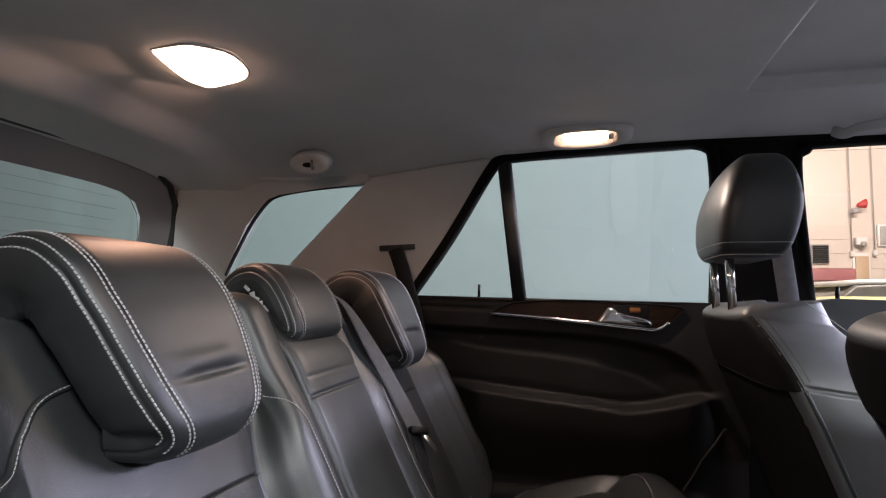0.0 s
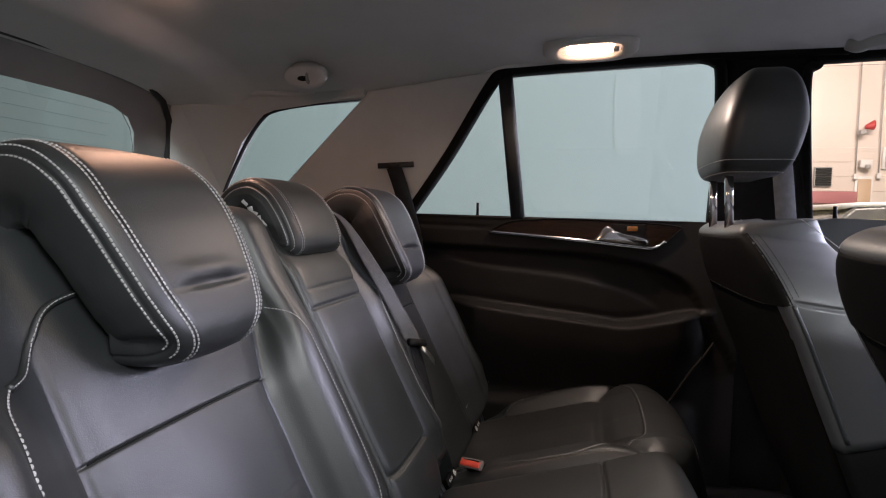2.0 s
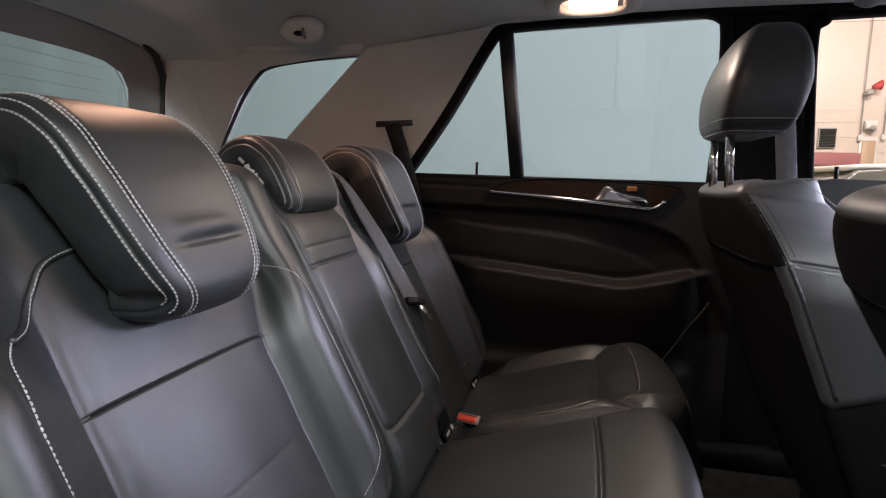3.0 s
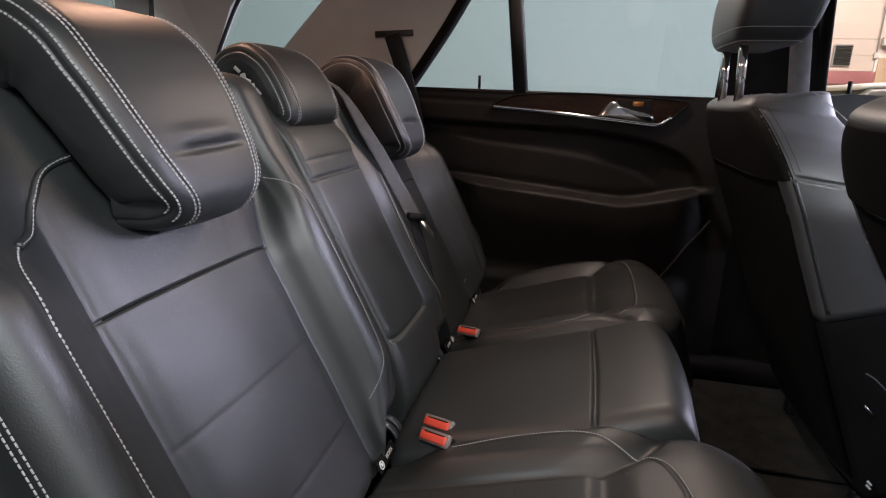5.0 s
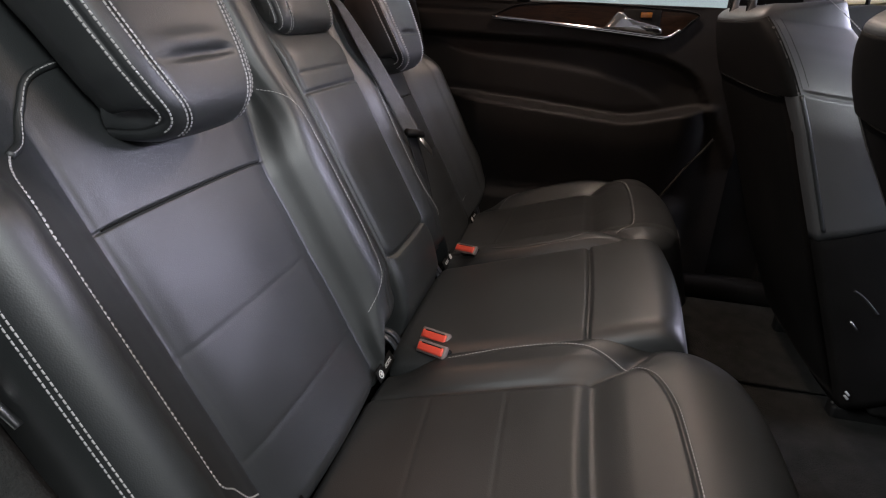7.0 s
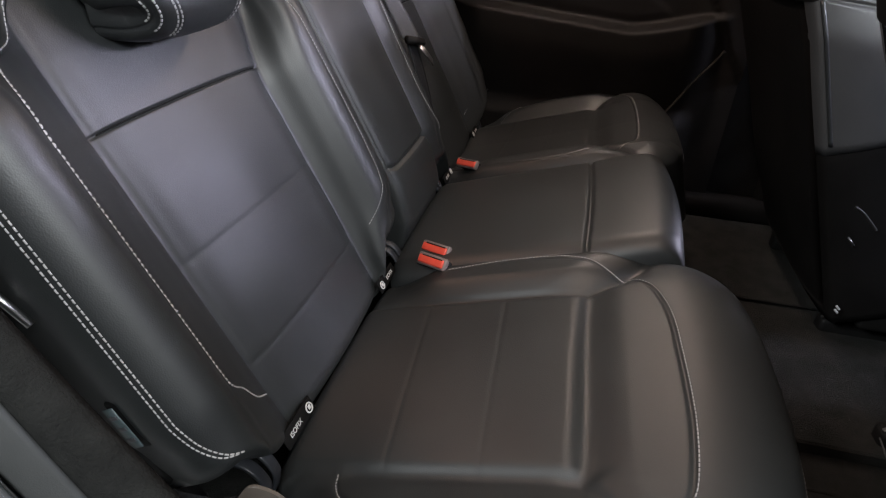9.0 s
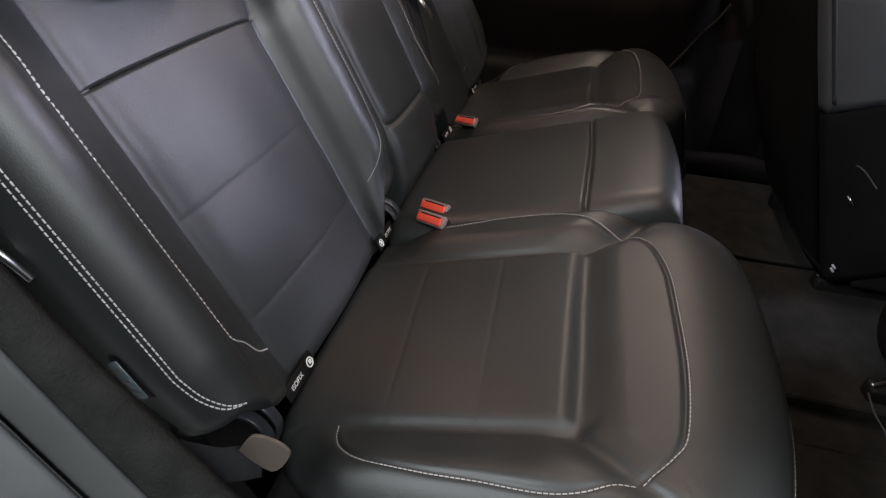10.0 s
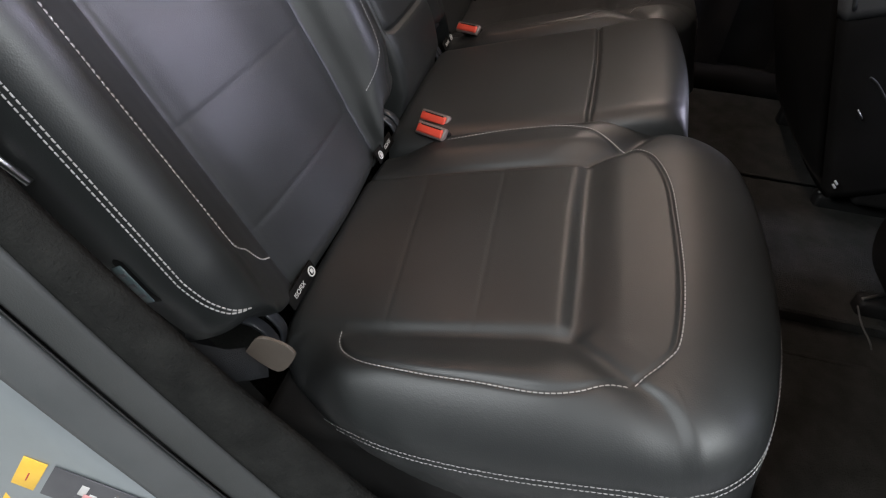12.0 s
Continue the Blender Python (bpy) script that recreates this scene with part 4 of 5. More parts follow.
def skirt_seam(down):
    """Points along the outer cushion's edge, from the back of its outer side round to the front."""
    out, normals = [], []
    rows = EDGE[62:262]
    heights = cushion_m(rows[:, 0], rows[:, 1])
    for k in range(1, len(rows) - 1):
        f, y = float(rows[k, 0]), float(rows[k, 1])
        df, dy = rows[k + 1, 0] - rows[k - 1, 0], rows[k + 1, 1] - rows[k - 1, 1]
        side = Vector((0.956 * dy, -df, 0.292 * dy)).normalized()
        out.append(cplane(f, y, float(heights[k]) - down) + side * 0.0012)
        normals.append(side)
    return out, normals


def fuller(me):
    """The cushion beside the closed door stands a little higher at its bolster and towards the door."""
    for v in me.vertices:
        w = smooth01(0.50, 0.70, v.co.z)
        d = float(np.interp(v.co.y, (1.375, 1.40, 1.46, 1.52, 1.65, 1.80, 1.88, 1.93), (0.0, 0.018, 0.022, 0.008, 0.009, 0.018, 0.032, 0.034)))
        f = (v.co - Vector((-0.277, 0, 0.745))).dot(Vector((0.956, 0, 0.292)))
        v.co += CN * d * w - Vector((0.956, 0, 0.292)) * 0.018 * smooth01(0.38, 0.50, f)
    me.update()
    return me


def outer_seat(mirror):
    t = thing("rear_car_seat", "black leather outer rear seat with grey contrast stitching" if not mirror else "black leather outer rear seat beside the closed door", "car seat", (-0.2, 0.78 if not mirror else 2 * C - 0.78, 0.56), "rear seats")

    def fix(me):
        return flip_y(me) if mirror else me
    shape = fix(outer_backrest())
    if mirror:
        for v in shape.vertices:
            v.co.y -= 0.022 * smooth01(1.74, 1.90, v.co.y)
    back = under(t, "backrest", shape, LEATHER)
    seat = under(t, "cushion", fuller(fix(outer_cushion())) if mirror else outer_cushion(), LEATHER)
    headrest(t, OUTER_PANEL, NEAR_HEAD, 0.085, 0.502, mirror)
    for q in (3.90, 4.10):
        pts = spline([(q + 1.3, 0.070 - 0.012 * (q - 4)), (q + 0.65, 0.082), (q + 0.2, 0.105), (q, 0.135)], 18) + [(q, 0.14 + 0.36 * k / 50) for k in range(51)]
        where, normals = zip(*[outer_at(a, b, 0.0005) for a, b in pts])
        under(back, "stitching", fix(stitches(where, lambda i: normals[min(i, len(normals) - 1)], r=0.0009)), THREAD)
    line = [outer_at(9.25 + 3.5 * k / 60, 0.3745 + 0.003 * math.sin((0.25 + 3.5 * k / 60) * 0.8), 0.0004)[0] for k in range(61)]
    under(back, "seam_cord", fix(tube(line, 0.0009, 6, BN)), BACKPANEL)
    for pts in ([(0.607, 0.462), (0.580, 0.435), (0.569, 0.385), (0.568, 0.28), (0.568, 0.18), (0.570, 0.125), (0.595, 0.099), (0.618, 0.069), (0.648, 0.049)],
                [(1.014, 0.472), (1.020, 0.456), (1.030, 0.436), (1.037, 0.410), (1.041, 0.37), (1.043, 0.32), (1.044, 0.26), (1.042, 0.20), (1.026, 0.135), (0.985, 0.092)]):
        add_seam(under, pts, 90, lambda y, s: outer_on(y, s, 0.0006), parent=back, mirror=mirror, r=0.0011 if pts[0][0] < 0.7 else 0.0007)
    where, normals = seam_path([(0.607, 0.462), (0.632, 0.473), (0.655, 0.500), (0.680, 0.530), (0.715, 0.541), (0.745, 0.541)], 40, lambda y, s: outer_on(y, s, 0.001))
    under(back, "piping", fix(tube(where, 0.0042, 8, BN)), LEATHER)
    under(back, "stitching", fix(stitches([p + d * 0.004 for p, d in zip(where, normals)], lambda i: normals[min(i, len(normals) - 1)])), THREAD)
    for pts in (PANEL, LOOP) if mirror else (PANEL, LOOP, LENS):
        where, normals = seam_path(pts, 80, cushion_place)
        me = stitches(where, lambda i: normals[min(i, len(normals) - 1)], r=0.0007)
        under(seat, "stitching", fuller(fix(me)) if mirror else me, THREAD)
    for down in (0.010, 0.019):
        where, normals = skirt_seam(down)
        me = fix(stitches(where, lambda i: normals[min(i, len(normals) - 1)]))
        under(seat, "stitching", fuller(me) if mirror else me, THREAD)
    base = rbox((0.44, 0.46, 0.14), Matrix.Translation((-0.07, 0.735, 0.635)), 0.02)
    under(t, "base", fix(base), PLASTIC)
    return t


outer_seat(False)
outer_seat(True)

MIDDLE = [(1.108, -0.12), (1.105, -0.02), (1.107, 0.026), (1.116, 0.042), (1.138, 0.047), (1.18, 0.048), (1.23, 0.049), (1.28, 0.048), (1.322, 0.046), (1.340, 0.040), (1.352, 0.018), (1.356, -0.03), (1.352, -0.12)]


def middle_section(s):
    pts = spline(MIDDLE, 8 * (len(MIDDLE) - 1) + 1)
    out = []
    for k, (y, n) in enumerate(pts):
        q = k / 8
        face = smooth01(2.6, 3.3, q) * smooth01(9.4, 8.7, q)
        n -= face * (0.0036 * bell(s, 0.443, 0.0035) + 0.0014 * bell(s, 0.476, 0.003) + 0.007 * bell(s, 0.128 + 0.01 * (abs(q - 6) / 3) ** 4, 0.005))
        n -= 0.003 * (bell(q, 3, 0.14) + bell(q, 9, 0.14)) * smooth01(0.10, 0.14, s)
        if n > 0:
            n *= 0.5 + 0.5 * smooth01(-0.02, 0.10, s)
            n *= 1 - 0.5 * smooth01(0.50, 0.60, s)
        out.append((y, n))
    return out


def middle_cushion():
    n = 150
    rows = []
    y0, y1, f0, f1 = 0.995, 2 * C - 1.007, -0.02, 0.468
    ext = [(-1, i) for i in range(len(SKIRT), 0, -1)] + [(-1 + 2 * k / n, 0) for k in range(n + 1)] + [(1, i) for i in range(1, len(SKIRT) + 1)]
    for u, i in ext:
        row = []
        for v, j in ext:
            f = (f0 + f1) / 2 + (f1 - f0) / 2 * u - 0.012 * max(0, u) * v * v
            y = (y0 + y1) / 2 + (y1 - y0) / 2 * v * (1 - 0.03 * u * u)
            m = 0.030 + 0.006 * (1 - v * v)
            m -= 0.0080 * bell(f, 0.325 - 0.006 * v * v, 0.0034)
            m += 0.004 * bell(f, 0.40, 0.06)
            m -= roll(u, 0.16, 0.030) + roll(abs(v), 0.20, 0.030) + roll(-u, 0.12, 0.03)
            k = max(i, j)
            if k:
                out, down = SKIRT[k - 1]
                m -= down
            row.append(cplane(f, y, m))
        rows.append(row)
    vv, ff = grid(rows)
    return mesh(vv, [q[::-1] for q in ff])


def middle_seat():
    t = thing("rear_car_seat", "black leather middle rear seat with folding armrest panel", "car seat", (-0.2, C, 0.56), "rear seats")
    rows = []
    for s in rows_with(-0.02, 0.60, 70, (0.443, 0.476, 0.13)):
        rows.append([bplane(y, s, n - 0.02 * (1 - smooth01(-0.02, 0.03, s))) for y, n in middle_section(s)])
    for a in range(1, 8):
        w = radians(12.8 * a)
        rows.append([bplane(y, 0.60 + 0.045 * math.sin(w), n - 0.05 * (1 - math.cos(w))) for y, n in middle_section(0.60)])
    rows.append([p - BN * 0.08 for p in rows[-1]])
    v, f = grid(rows)
    under(t, "backrest", mesh(v, f), LEATHER)
    under(t, "cushion", middle_cushion(), LEATHER)
    headrest(t, MID_PANEL, MID_HEAD, 0.070)
    # the faint printed emblem strip on the restraint's flank, as plain blobs
    for x, z, long, wide, turn in ((-0.6076, 1.3573, 0.013, 0.006, 40), (-0.5967, 1.3468, 0.009, 0.01, 75), (-0.5890, 1.3401, 0.013, 0.006, 20), (-0.5803, 1.3315, 0.009, 0.009, 80), (-0.5717, 1.3210, 0.014, 0.01, 45)):
        under(t, "print_mark", rbox((long, 0.0012, wide), Matrix.Translation((x, 1.1245, z)) @ Matrix.Rotation(radians(turn), 4, "Y"), 0.0015), PRINTGREY)
    under(t, "base", rbox((0.38, 0.40, 0.12), Matrix.Translation((-0.09, C, 0.635)), 0.02), PLASTIC)
    return t


middle_seat()

# ---- belts, buckles and anchor tags ----


def buckle(f, y, turn=0.0, lift=0.034):
    """A belt buckle on a stalk between the cushions: dark housing, thin grey rim, red release button."""
    t = thing("seat_buckle", "belt buckle with a pale pinkish rim and red release button", "buckle", tuple(cplane(f, y, 0.0)), "rear belt buckles")
    m = Matrix.Translation(cplane(f, y, lift)) @ Matrix.Rotation(radians(-10), 4, "Y") @ Matrix.Rotation(radians(turn), 4, "Z") @ Matrix.Rotation(radians(48), 4, "X")
    h = under(t, "housing", rbox((0.058, 0.018, 0.036), m @ Matrix.Translation((0, 0, -0.018)), 0.006, 3), PLASTIC)
    under(h, "rim", rbox((0.062, 0.0215, 0.010), m @ Matrix.Translation((0, 0, 0.000)), 0.003, 2), BUCKLERIM)
    under(t, "stalk", rbox((0.040, 0.014, 0.06), m @ Matrix.Translation((0, 0, -0.06)), 0.005), PLASTIC)
    under(h, "button", rbox((0.055, 0.0145, 0.010), m @ Matrix.Translation((0, -0.0005, 0.003)), 0.003, 2), RED, "red release button")
    under(h, "slot", rbox((0.044, 0.0017, 0.004), m @ Matrix.Translation((0.002, 0.0060, 0.0068)), 0.001, 1), PLASTIC)
    return t


buckle(0.065, 1.053, -28)
buckle(0.07, 1.01, -28)
buckle(0.046, 1.430, -30, 0.050)


def ribbon(left, right, thick=0.0022, n=40):
    """Webbing between two edge lines given on the backrests' plane."""
    a, b = [bplane(*p) for p in spline(left, n)], [bplane(*p) for p in spline(right, n)]
    rings = []
    for i, (p, q) in enumerate(zip(a, b)):
        along = a[min(i + 1, n - 1)] - a[max(i - 1, 0)]
        out = (q - p).cross(along).normalized() * thick
        rings.append([p.lerp(q, k / 6) + out * (0.5 + 0.4 * (1 - (k / 3 - 1) ** 2)) for k in range(7)] + [p.lerp(q, k / 6) - out * 0.5 for k in range(6, -1, -1)])
    return loft(rings)


def centre_belt():
    t = thing("centre_belt", "grey webbing seat belt lying over the backrest with a latch tongue", "seat belt", tuple(bplane(1.38, 0.5, 0.06)))
    under(t, "webbing", ribbon([(1.348, 0.640, 0.035), (1.356, 0.60, 0.060), (1.357, 0.499, 0.066), (1.377, 0.404, 0.066), (1.390, 0.311, 0.066)],
                               [(1.380, 0.640, 0.035), (1.380, 0.59, 0.066), (1.405, 0.476, 0.078), (1.430, 0.383, 0.078), (1.452, 0.288, 0.078)]), WEBBING)
    under(t, "lower_webbing", ribbon([(1.40, 0.300, 0.066), (1.385, 0.22, 0.058), (1.37, 0.13, 0.045), (1.35, 0.05, 0.03)], [(1.440, 0.285, 0.070), (1.425, 0.21, 0.062), (1.40, 0.12, 0.048), (1.375, 0.05, 0.03)]), DARKWEB)
    under(t, "latch_grip", sweep([bplane(1.386, 0.306, 0.074), bplane(1.415, 0.296, 0.080), bplane(1.444, 0.286, 0.083)], rounded(0.016, 0.012, 0.005, 3), BN), PLASTIC)
    under(t, "latch_plate", sweep([bplane(1.428, 0.284, 0.080), bplane(1.448, 0.260, 0.080), bplane(1.466, 0.238, 0.078)], rounded(0.018, 0.003, 0.001, 2), BN), STEEL)
    return t


centre_belt()


def text_mesh(body, size):
    curve = bpy.data.curves.new("lettering", "FONT")
    curve.body, curve.size, curve.extrude, curve.align_x, curve.align_y = body, size, 0.0002, "CENTER", "CENTER"
    ob = new("lettering", curve)
    me = bpy.data.meshes.new_from_object(ob)
    bpy.data.objects.remove(ob)
    return me


def anchor_tag(y, ring_side):
    """A child-seat anchor point: black sewn tag with white lettering and a ring mark, and a dark clip below it."""
    t = thing("anchor_tag", "black fabric child-seat anchor tag with white lettering", "seat tag", tuple(bplane(y, 0.0, 0.01)), "child-seat anchors")
    face = Matrix.Translation(bplane(y, -0.004, 0.013)) @ Matrix(((0, -0.4617, 0.887, 0), (1, 0, 0, 0), (0, 0.887, 0.4617, 0), (0, 0, 0, 1)))
    g = under(t, "tag", rbox((0.070, 0.021, 0.003), face, 0.001, 1), BACKPANEL)
    me = text_mesh("ISOFIX", 0.0092)
    me.transform(face @ Matrix.Translation((-0.010 * ring_side, 0, 0.0021)))
    under(g, "lettering", me, WHITE, "white printed word")
    ring = [face @ Vector((0.024 * ring_side + 0.0060 * c, 0.0060 * s, 0.0022)) for c, s in circle(1, 20)]
    under(g, "symbol_ring", tube(ring + [ring[0], ring[1]], 0.0010, 6, BN), WHITE)
    under(g, "symbol", rbox((0.005, 0.006, 0.001), face @ Matrix.Translation((0.024 * ring_side + 0.001, 0, 0.002)), 0.002), WHITE)
    for k in (0, 1):
        pts = [bplane(y - ring_side * (0.062 + 0.020 * k), s, n) for s, n in spline([(0.030, -0.012), (0.018, 0.004), (0.002, 0.010), (-0.018, 0.008), (-0.040, -0.010)], 14)]
        under(t, "clip", sweep(pts, rounded(0.014, 0.005, 0.002, 2), BN), CLIPGREY)
    return t


for y, e in ((0.654, 1), (0.980, -1), (2 * C - 0.654, -1), (2 * C - 0.980, 1)):
    anchor_tag(y, e)

# ---- front seats ----


def fplane(y, s, d):
    """The front seats' reclined frame: y across, s upwards along the back's rear face, d forward of it."""
    if y < C:
        return Vector((0.345 - 0.50 * s + 0.866 * d, y, 1.215 + 0.866 * s + 0.50 * d))
    return Vector((0.301 - 0.375 * s + 0.927 * d, y, 1.215 + 0.927 * s + 0.375 * d))


def seat_half(s):
    """Half the width of the front backrest at a height."""
    return float(np.interp(s, (-0.62, -0.20, -0.06, 0.0, 0.03, 0.055, 0.08, 0.10, 0.118, 0.14), (0.270, 0.292, 0.298, 0.290, 0.277, 0.260, 0.238, 0.214, 0.184, 0.15)))


def front_ring(s, yc, shrink=0.0):
    """A cross-section of the front backrest, anticlockwise from its rear right corner."""
    hw = seat_half(s) - shrink
    deep = 0.150 - 0.045 * smooth01(-0.02, 0.14, s)
    rear = [(-hw, 0.002), (-0.95 * hw, -0.013), (-0.6 * hw, -0.022), (0, -0.024), (0.6 * hw, -0.022), (0.95 * hw, -0.013), (hw, 0.002)]
    front = [(hw + 0.004, 0.3 * deep), (hw, 0.75 * deep), (0.90 * hw, deep + 0.012), (0.66 * hw, deep + 0.008), (0, deep - 0.02), (-0.66 * hw, deep + 0.008), (-0.90 * hw, deep + 0.012), (-hw, 0.75 * deep), (-hw - 0.004, 0.3 * deep)]
    ctrl = rear + front
    pts = spline(ctrl + [ctrl[0]], (len(ctrl)) * 5 + 1)[:-1]
    return [(yc + y, d) for y, d in pts]


def front_seat(yc, label, head_x=0.297):
    t = thing("front_car_seat", label, "car seat", (0.45, yc, 0.56), "front seats")
    levels = [-0.62 + 0.66 * k / 40 for k in range(41)] + [0.05 + 0.068 * k / 12 for k in range(13)]
    levels = sorted(set([round(v, 4) for v in levels] + [-0.008, -0.005, -0.0025, 0.0, 0.0025, 0.005, 0.008]))
    rings, lower = [], []
    for s in levels:
        pts = front_ring(s, yc)
        groove = 0.005 * bell(s, 0.0, 0.0035)
        row = []
        for k, (y, d) in enumerate(pts):
            g = groove if d > 0.004 else 0.0
            row.append(fplane(y - g * (1 if y > yc else -1), s - 0.20 * max(0.0, d) * smooth01(0.0, 0.118, s) - 0.546 * min(0.13, max(0.0, d)) * bell(s, 0.0, 0.16), d))
        if s > -0.27:
            rings.append(row)
        if s < -0.24:
            mid = sum(row, Vector()) / len(row)
            lower.append([mid + (p - mid) * (0.997 - 0.03 * smooth01(-0.262, -0.245, s)) for p in row])
    # the backrest's lower part, its shade put in as a matte black colour
    under(t, "shaded_lower_back", loft(lower), BACKPANEL, "lower part of the backrest, blackened to stand for shade")
    top = front_ring(0.118, yc)
    for a in range(1, 10):
        w = radians(10 * a)
        k, j = 1 - 0.16 * (1 - math.cos(w)), 1 - 0.42 * (1 - math.cos(w))
        rings.append([fplane(yc + (y - yc) * k, 0.118 + 0.014 * math.sin(w) - 0.20 * max(0.0, d), 0.048 + (d - 0.048) * j) for y, d in top])
    # paler leather than the headrest's, standing for light on the backrest's side
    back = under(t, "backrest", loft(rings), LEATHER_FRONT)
    # black rear panel on the rear face, with a map pocket below
    rows = []
    for s in [-0.004 + 0.122 * k / 24 for k in range(25)]:
        rows.append([fplane(y, s, d - 0.0016) for y, d in front_ring(s, yc)[0:31]])
    rows.append([p + Vector((0.004, 0, 0.001)) for p in rows[-1]])
    under(t, "upper_back_panel", mesh(*grid(rows)), BACKPANEL)
    shell = []
    for s in [-0.60 + 0.595 * k / 40 for k in range(41)]:
        bulge = 0.012 * bell(s, -0.40, 0.14)
        shell.append([fplane(yc + (seat_half(s) - 0.024) * u, s, -0.0145 - 0.014 * (1 - u ** 4) - bulge * (1 - u ** 4)) for u in [-1 + 2 * k / 20 for k in range(21)]])
    rim = [[p + Vector((0.02, 0, 0.008)) for p in r] for r in shell]
    v1, f1 = grid(shell)
    v2, f2 = grid(rim, flip=True)
    n, w = len(v1), len(shell[0])
    side = [(k, k + 1, n + k + 1, n + k) for k in range(w - 1)] + [(len(v1) - w + k, n + len(v1) - w + k, n + len(v1) - w + k + 1, len(v1) - w + k + 1) for k in range(w - 1)]
    side += [(i * w, n + i * w, n + (i + 1) * w, (i + 1) * w) for i in range(len(shell) - 1)] + [(i * w + w - 1, (i + 1) * w + w - 1, n + (i + 1) * w + w - 1, n + i * w + w - 1) for i in range(len(shell) - 1)]
    under(t, "back_shell", mesh(v1 + v2, f1 + [tuple(i + n for i in q) for q in f2] + side), BACKPANEL)
    for e in (-1, 1):
        pipe = [fplane(front_ring(s, yc)[0][0] if e < 0 else front_ring(s, yc)[30][0], s, 0.001) + Vector((0, 0.001 * e, 0)) for s in [-0.24 + 0.235 * k / 30 for k in range(31)]]
        under(back, "piping", tube(pipe, 0.0035, 8, (0, 1, 0)), LEATHER)
        for off in (0.004, 0.013):
            row = [fplane((front_ring(s, yc)[0][0] if e < 0 else front_ring(s, yc)[30][0]) + e * 0.001, s, off) for s in [0.004 + 0.108 * k / 24 for k in range(25)]]
            under(back, "stitching", stitches(row, lambda i: (-0.3, e, 0), r=0.0006), RUBBER)
        edge = [fplane(yc + e * (seat_half(s) + 0.001) * 0.985, s, 0.80 * (0.150 - 0.045 * smooth01(-0.02, 0.14, s))) for s in [0.01 + 0.105 * k / 24 for k in range(25)]]
        under(back, "stitching", stitches(edge, lambda i: (0.4, e, 0.3), r=0.0011), THREAD)
    # head restraint on two chrome posts
    rings = []
    for k in range(41):
        a = -90 + 180 * k / 40
        c, s = math.cos(radians(a)), math.sin(radians(a))
        c = max(0.02, abs(c) ** (0.30 if s < 0 else 0.55))
        z = 1.532 + (0.118 if s > 0 else 0.100) * s
        lean = 0.014 * s
        row = []
        for q in range(48):
            b = 2 * math.pi * q / 48
            cx, sy = math.cos(b), math.sin(b)
            e = (abs(cx) ** 9 + abs(sy) ** 9) ** (-1 / 9)
            wide = 0.150 * (1 - 0.16 * max(0, s) ** 1.5) * (1 - 0.03 * max(0, -s))
            row.append(Vector((head_x + 0.004 + lean + 0.072 * (1 - 0.16 * max(0, s)) * e * cx * c - 0.010 * (1 - sy * sy) * c, yc + wide * e * sy * c ** 0.8, z)))
        rings.append(row)
    h = under(t, "headrest", loft(rings), LEATHER, "rounded leather head restraint")
    for row in (rings[5], rings[10]):
        under(h, "stitching", stitches([p + (p - Vector((head_x, yc, p.z))).normalized() * 0.0006 for p in row + row[:1]], lambda i: (row + row[:1])[i] - Vector((head_x, yc, row[0].z)), r=0.0007), THREAD)
    for y in (-0.070, 0.070):
        under(t, "post", tube([(head_x - 0.046, yc + y - 0.012, 1.32), (head_x - 0.052, yc + y - 0.012, 1.45)], 0.0085, 14, (0, 1, 0)), CHROME, "chrome head restraint post")
    # cushion, side shields and runners
    cush = []
    for x in [0.535 + 0.45 * k / 20 for k in range(21)]:
        u = (x - 0.535) / 0.45
        zt = 0.84 + 0.10 * u - 0.05 * max(0, (u - 0.8) / 0.2) ** 2
        cush.append([Vector((x, yc + a, 0.5 * (zt + 0.66) + b)) for a, b in rounded(0.51, zt - 0.66, 0.06, 5)])
    under(t, "cushion", loft(cush), LEATHER)
    for y in (-0.255, 0.255):
        under(t, "side_shield", rbox((0.42, 0.03, 0.14), Matrix.Translation((0.78, yc + y, 0.70)), 0.012, 3), PLASTIC)
    for y in (-0.19, 0.19):
        under(t, "runner", rbox((0.62, 0.036, 0.05), Matrix.Translation((0.85, yc + y, 0.578)), 0.008), PLASTIC)
        under(t, "runner_strip", rbox((0.05, 0.006, 0.004), Matrix.Translation((0.56, yc + y, 0.607)) @ Matrix.Rotation(0.5, 4, "Z"), 0.001, 1), STEEL)
    return t


far_seat = front_seat(1.545, "black leather front seat with chrome headrest posts and dark back shell")
under(far_seat, "lever", sweep(spline([(0.465, 1.250, 0.894), (0.482, 1.250, 0.884), (0.512, 1.250, 0.856)], 12), rounded(0.004, 0.003, 0.0012, 2), (0, 1, 0)), RUBBER, "dark recline lever")
under(far_seat, "pin", tube([(0.475, 1.250, 0.836), (0.489, 1.250, 0.821)], 0.0018, 8, (0, 1, 0)), STEEL)
for dz in (0.0, 0.008):
    under(far_seat, "print_mark", rbox((0.012, 0.001, 0.004), Matrix.Translation((0.510, 1.249, 0.690 - dz)) @ Matrix.Rotation(0.8, 4, "Y"), 0.0004, 1), PRINTGREY)
near_seat = front_seat(0.850, "black leather front seat beside the open doorway", 0.40)
under(near_seat, "runner_edge", tube(spline([(0.515, 0.993, 0.62), (0.510, 0.950, 0.62), (0.512, 0.918, 0.62), (0.518, 0.910, 0.61)], 16), 0.0014, 8, (0, 0, 1)), GREYLIP)

# ---- roof fittings ----


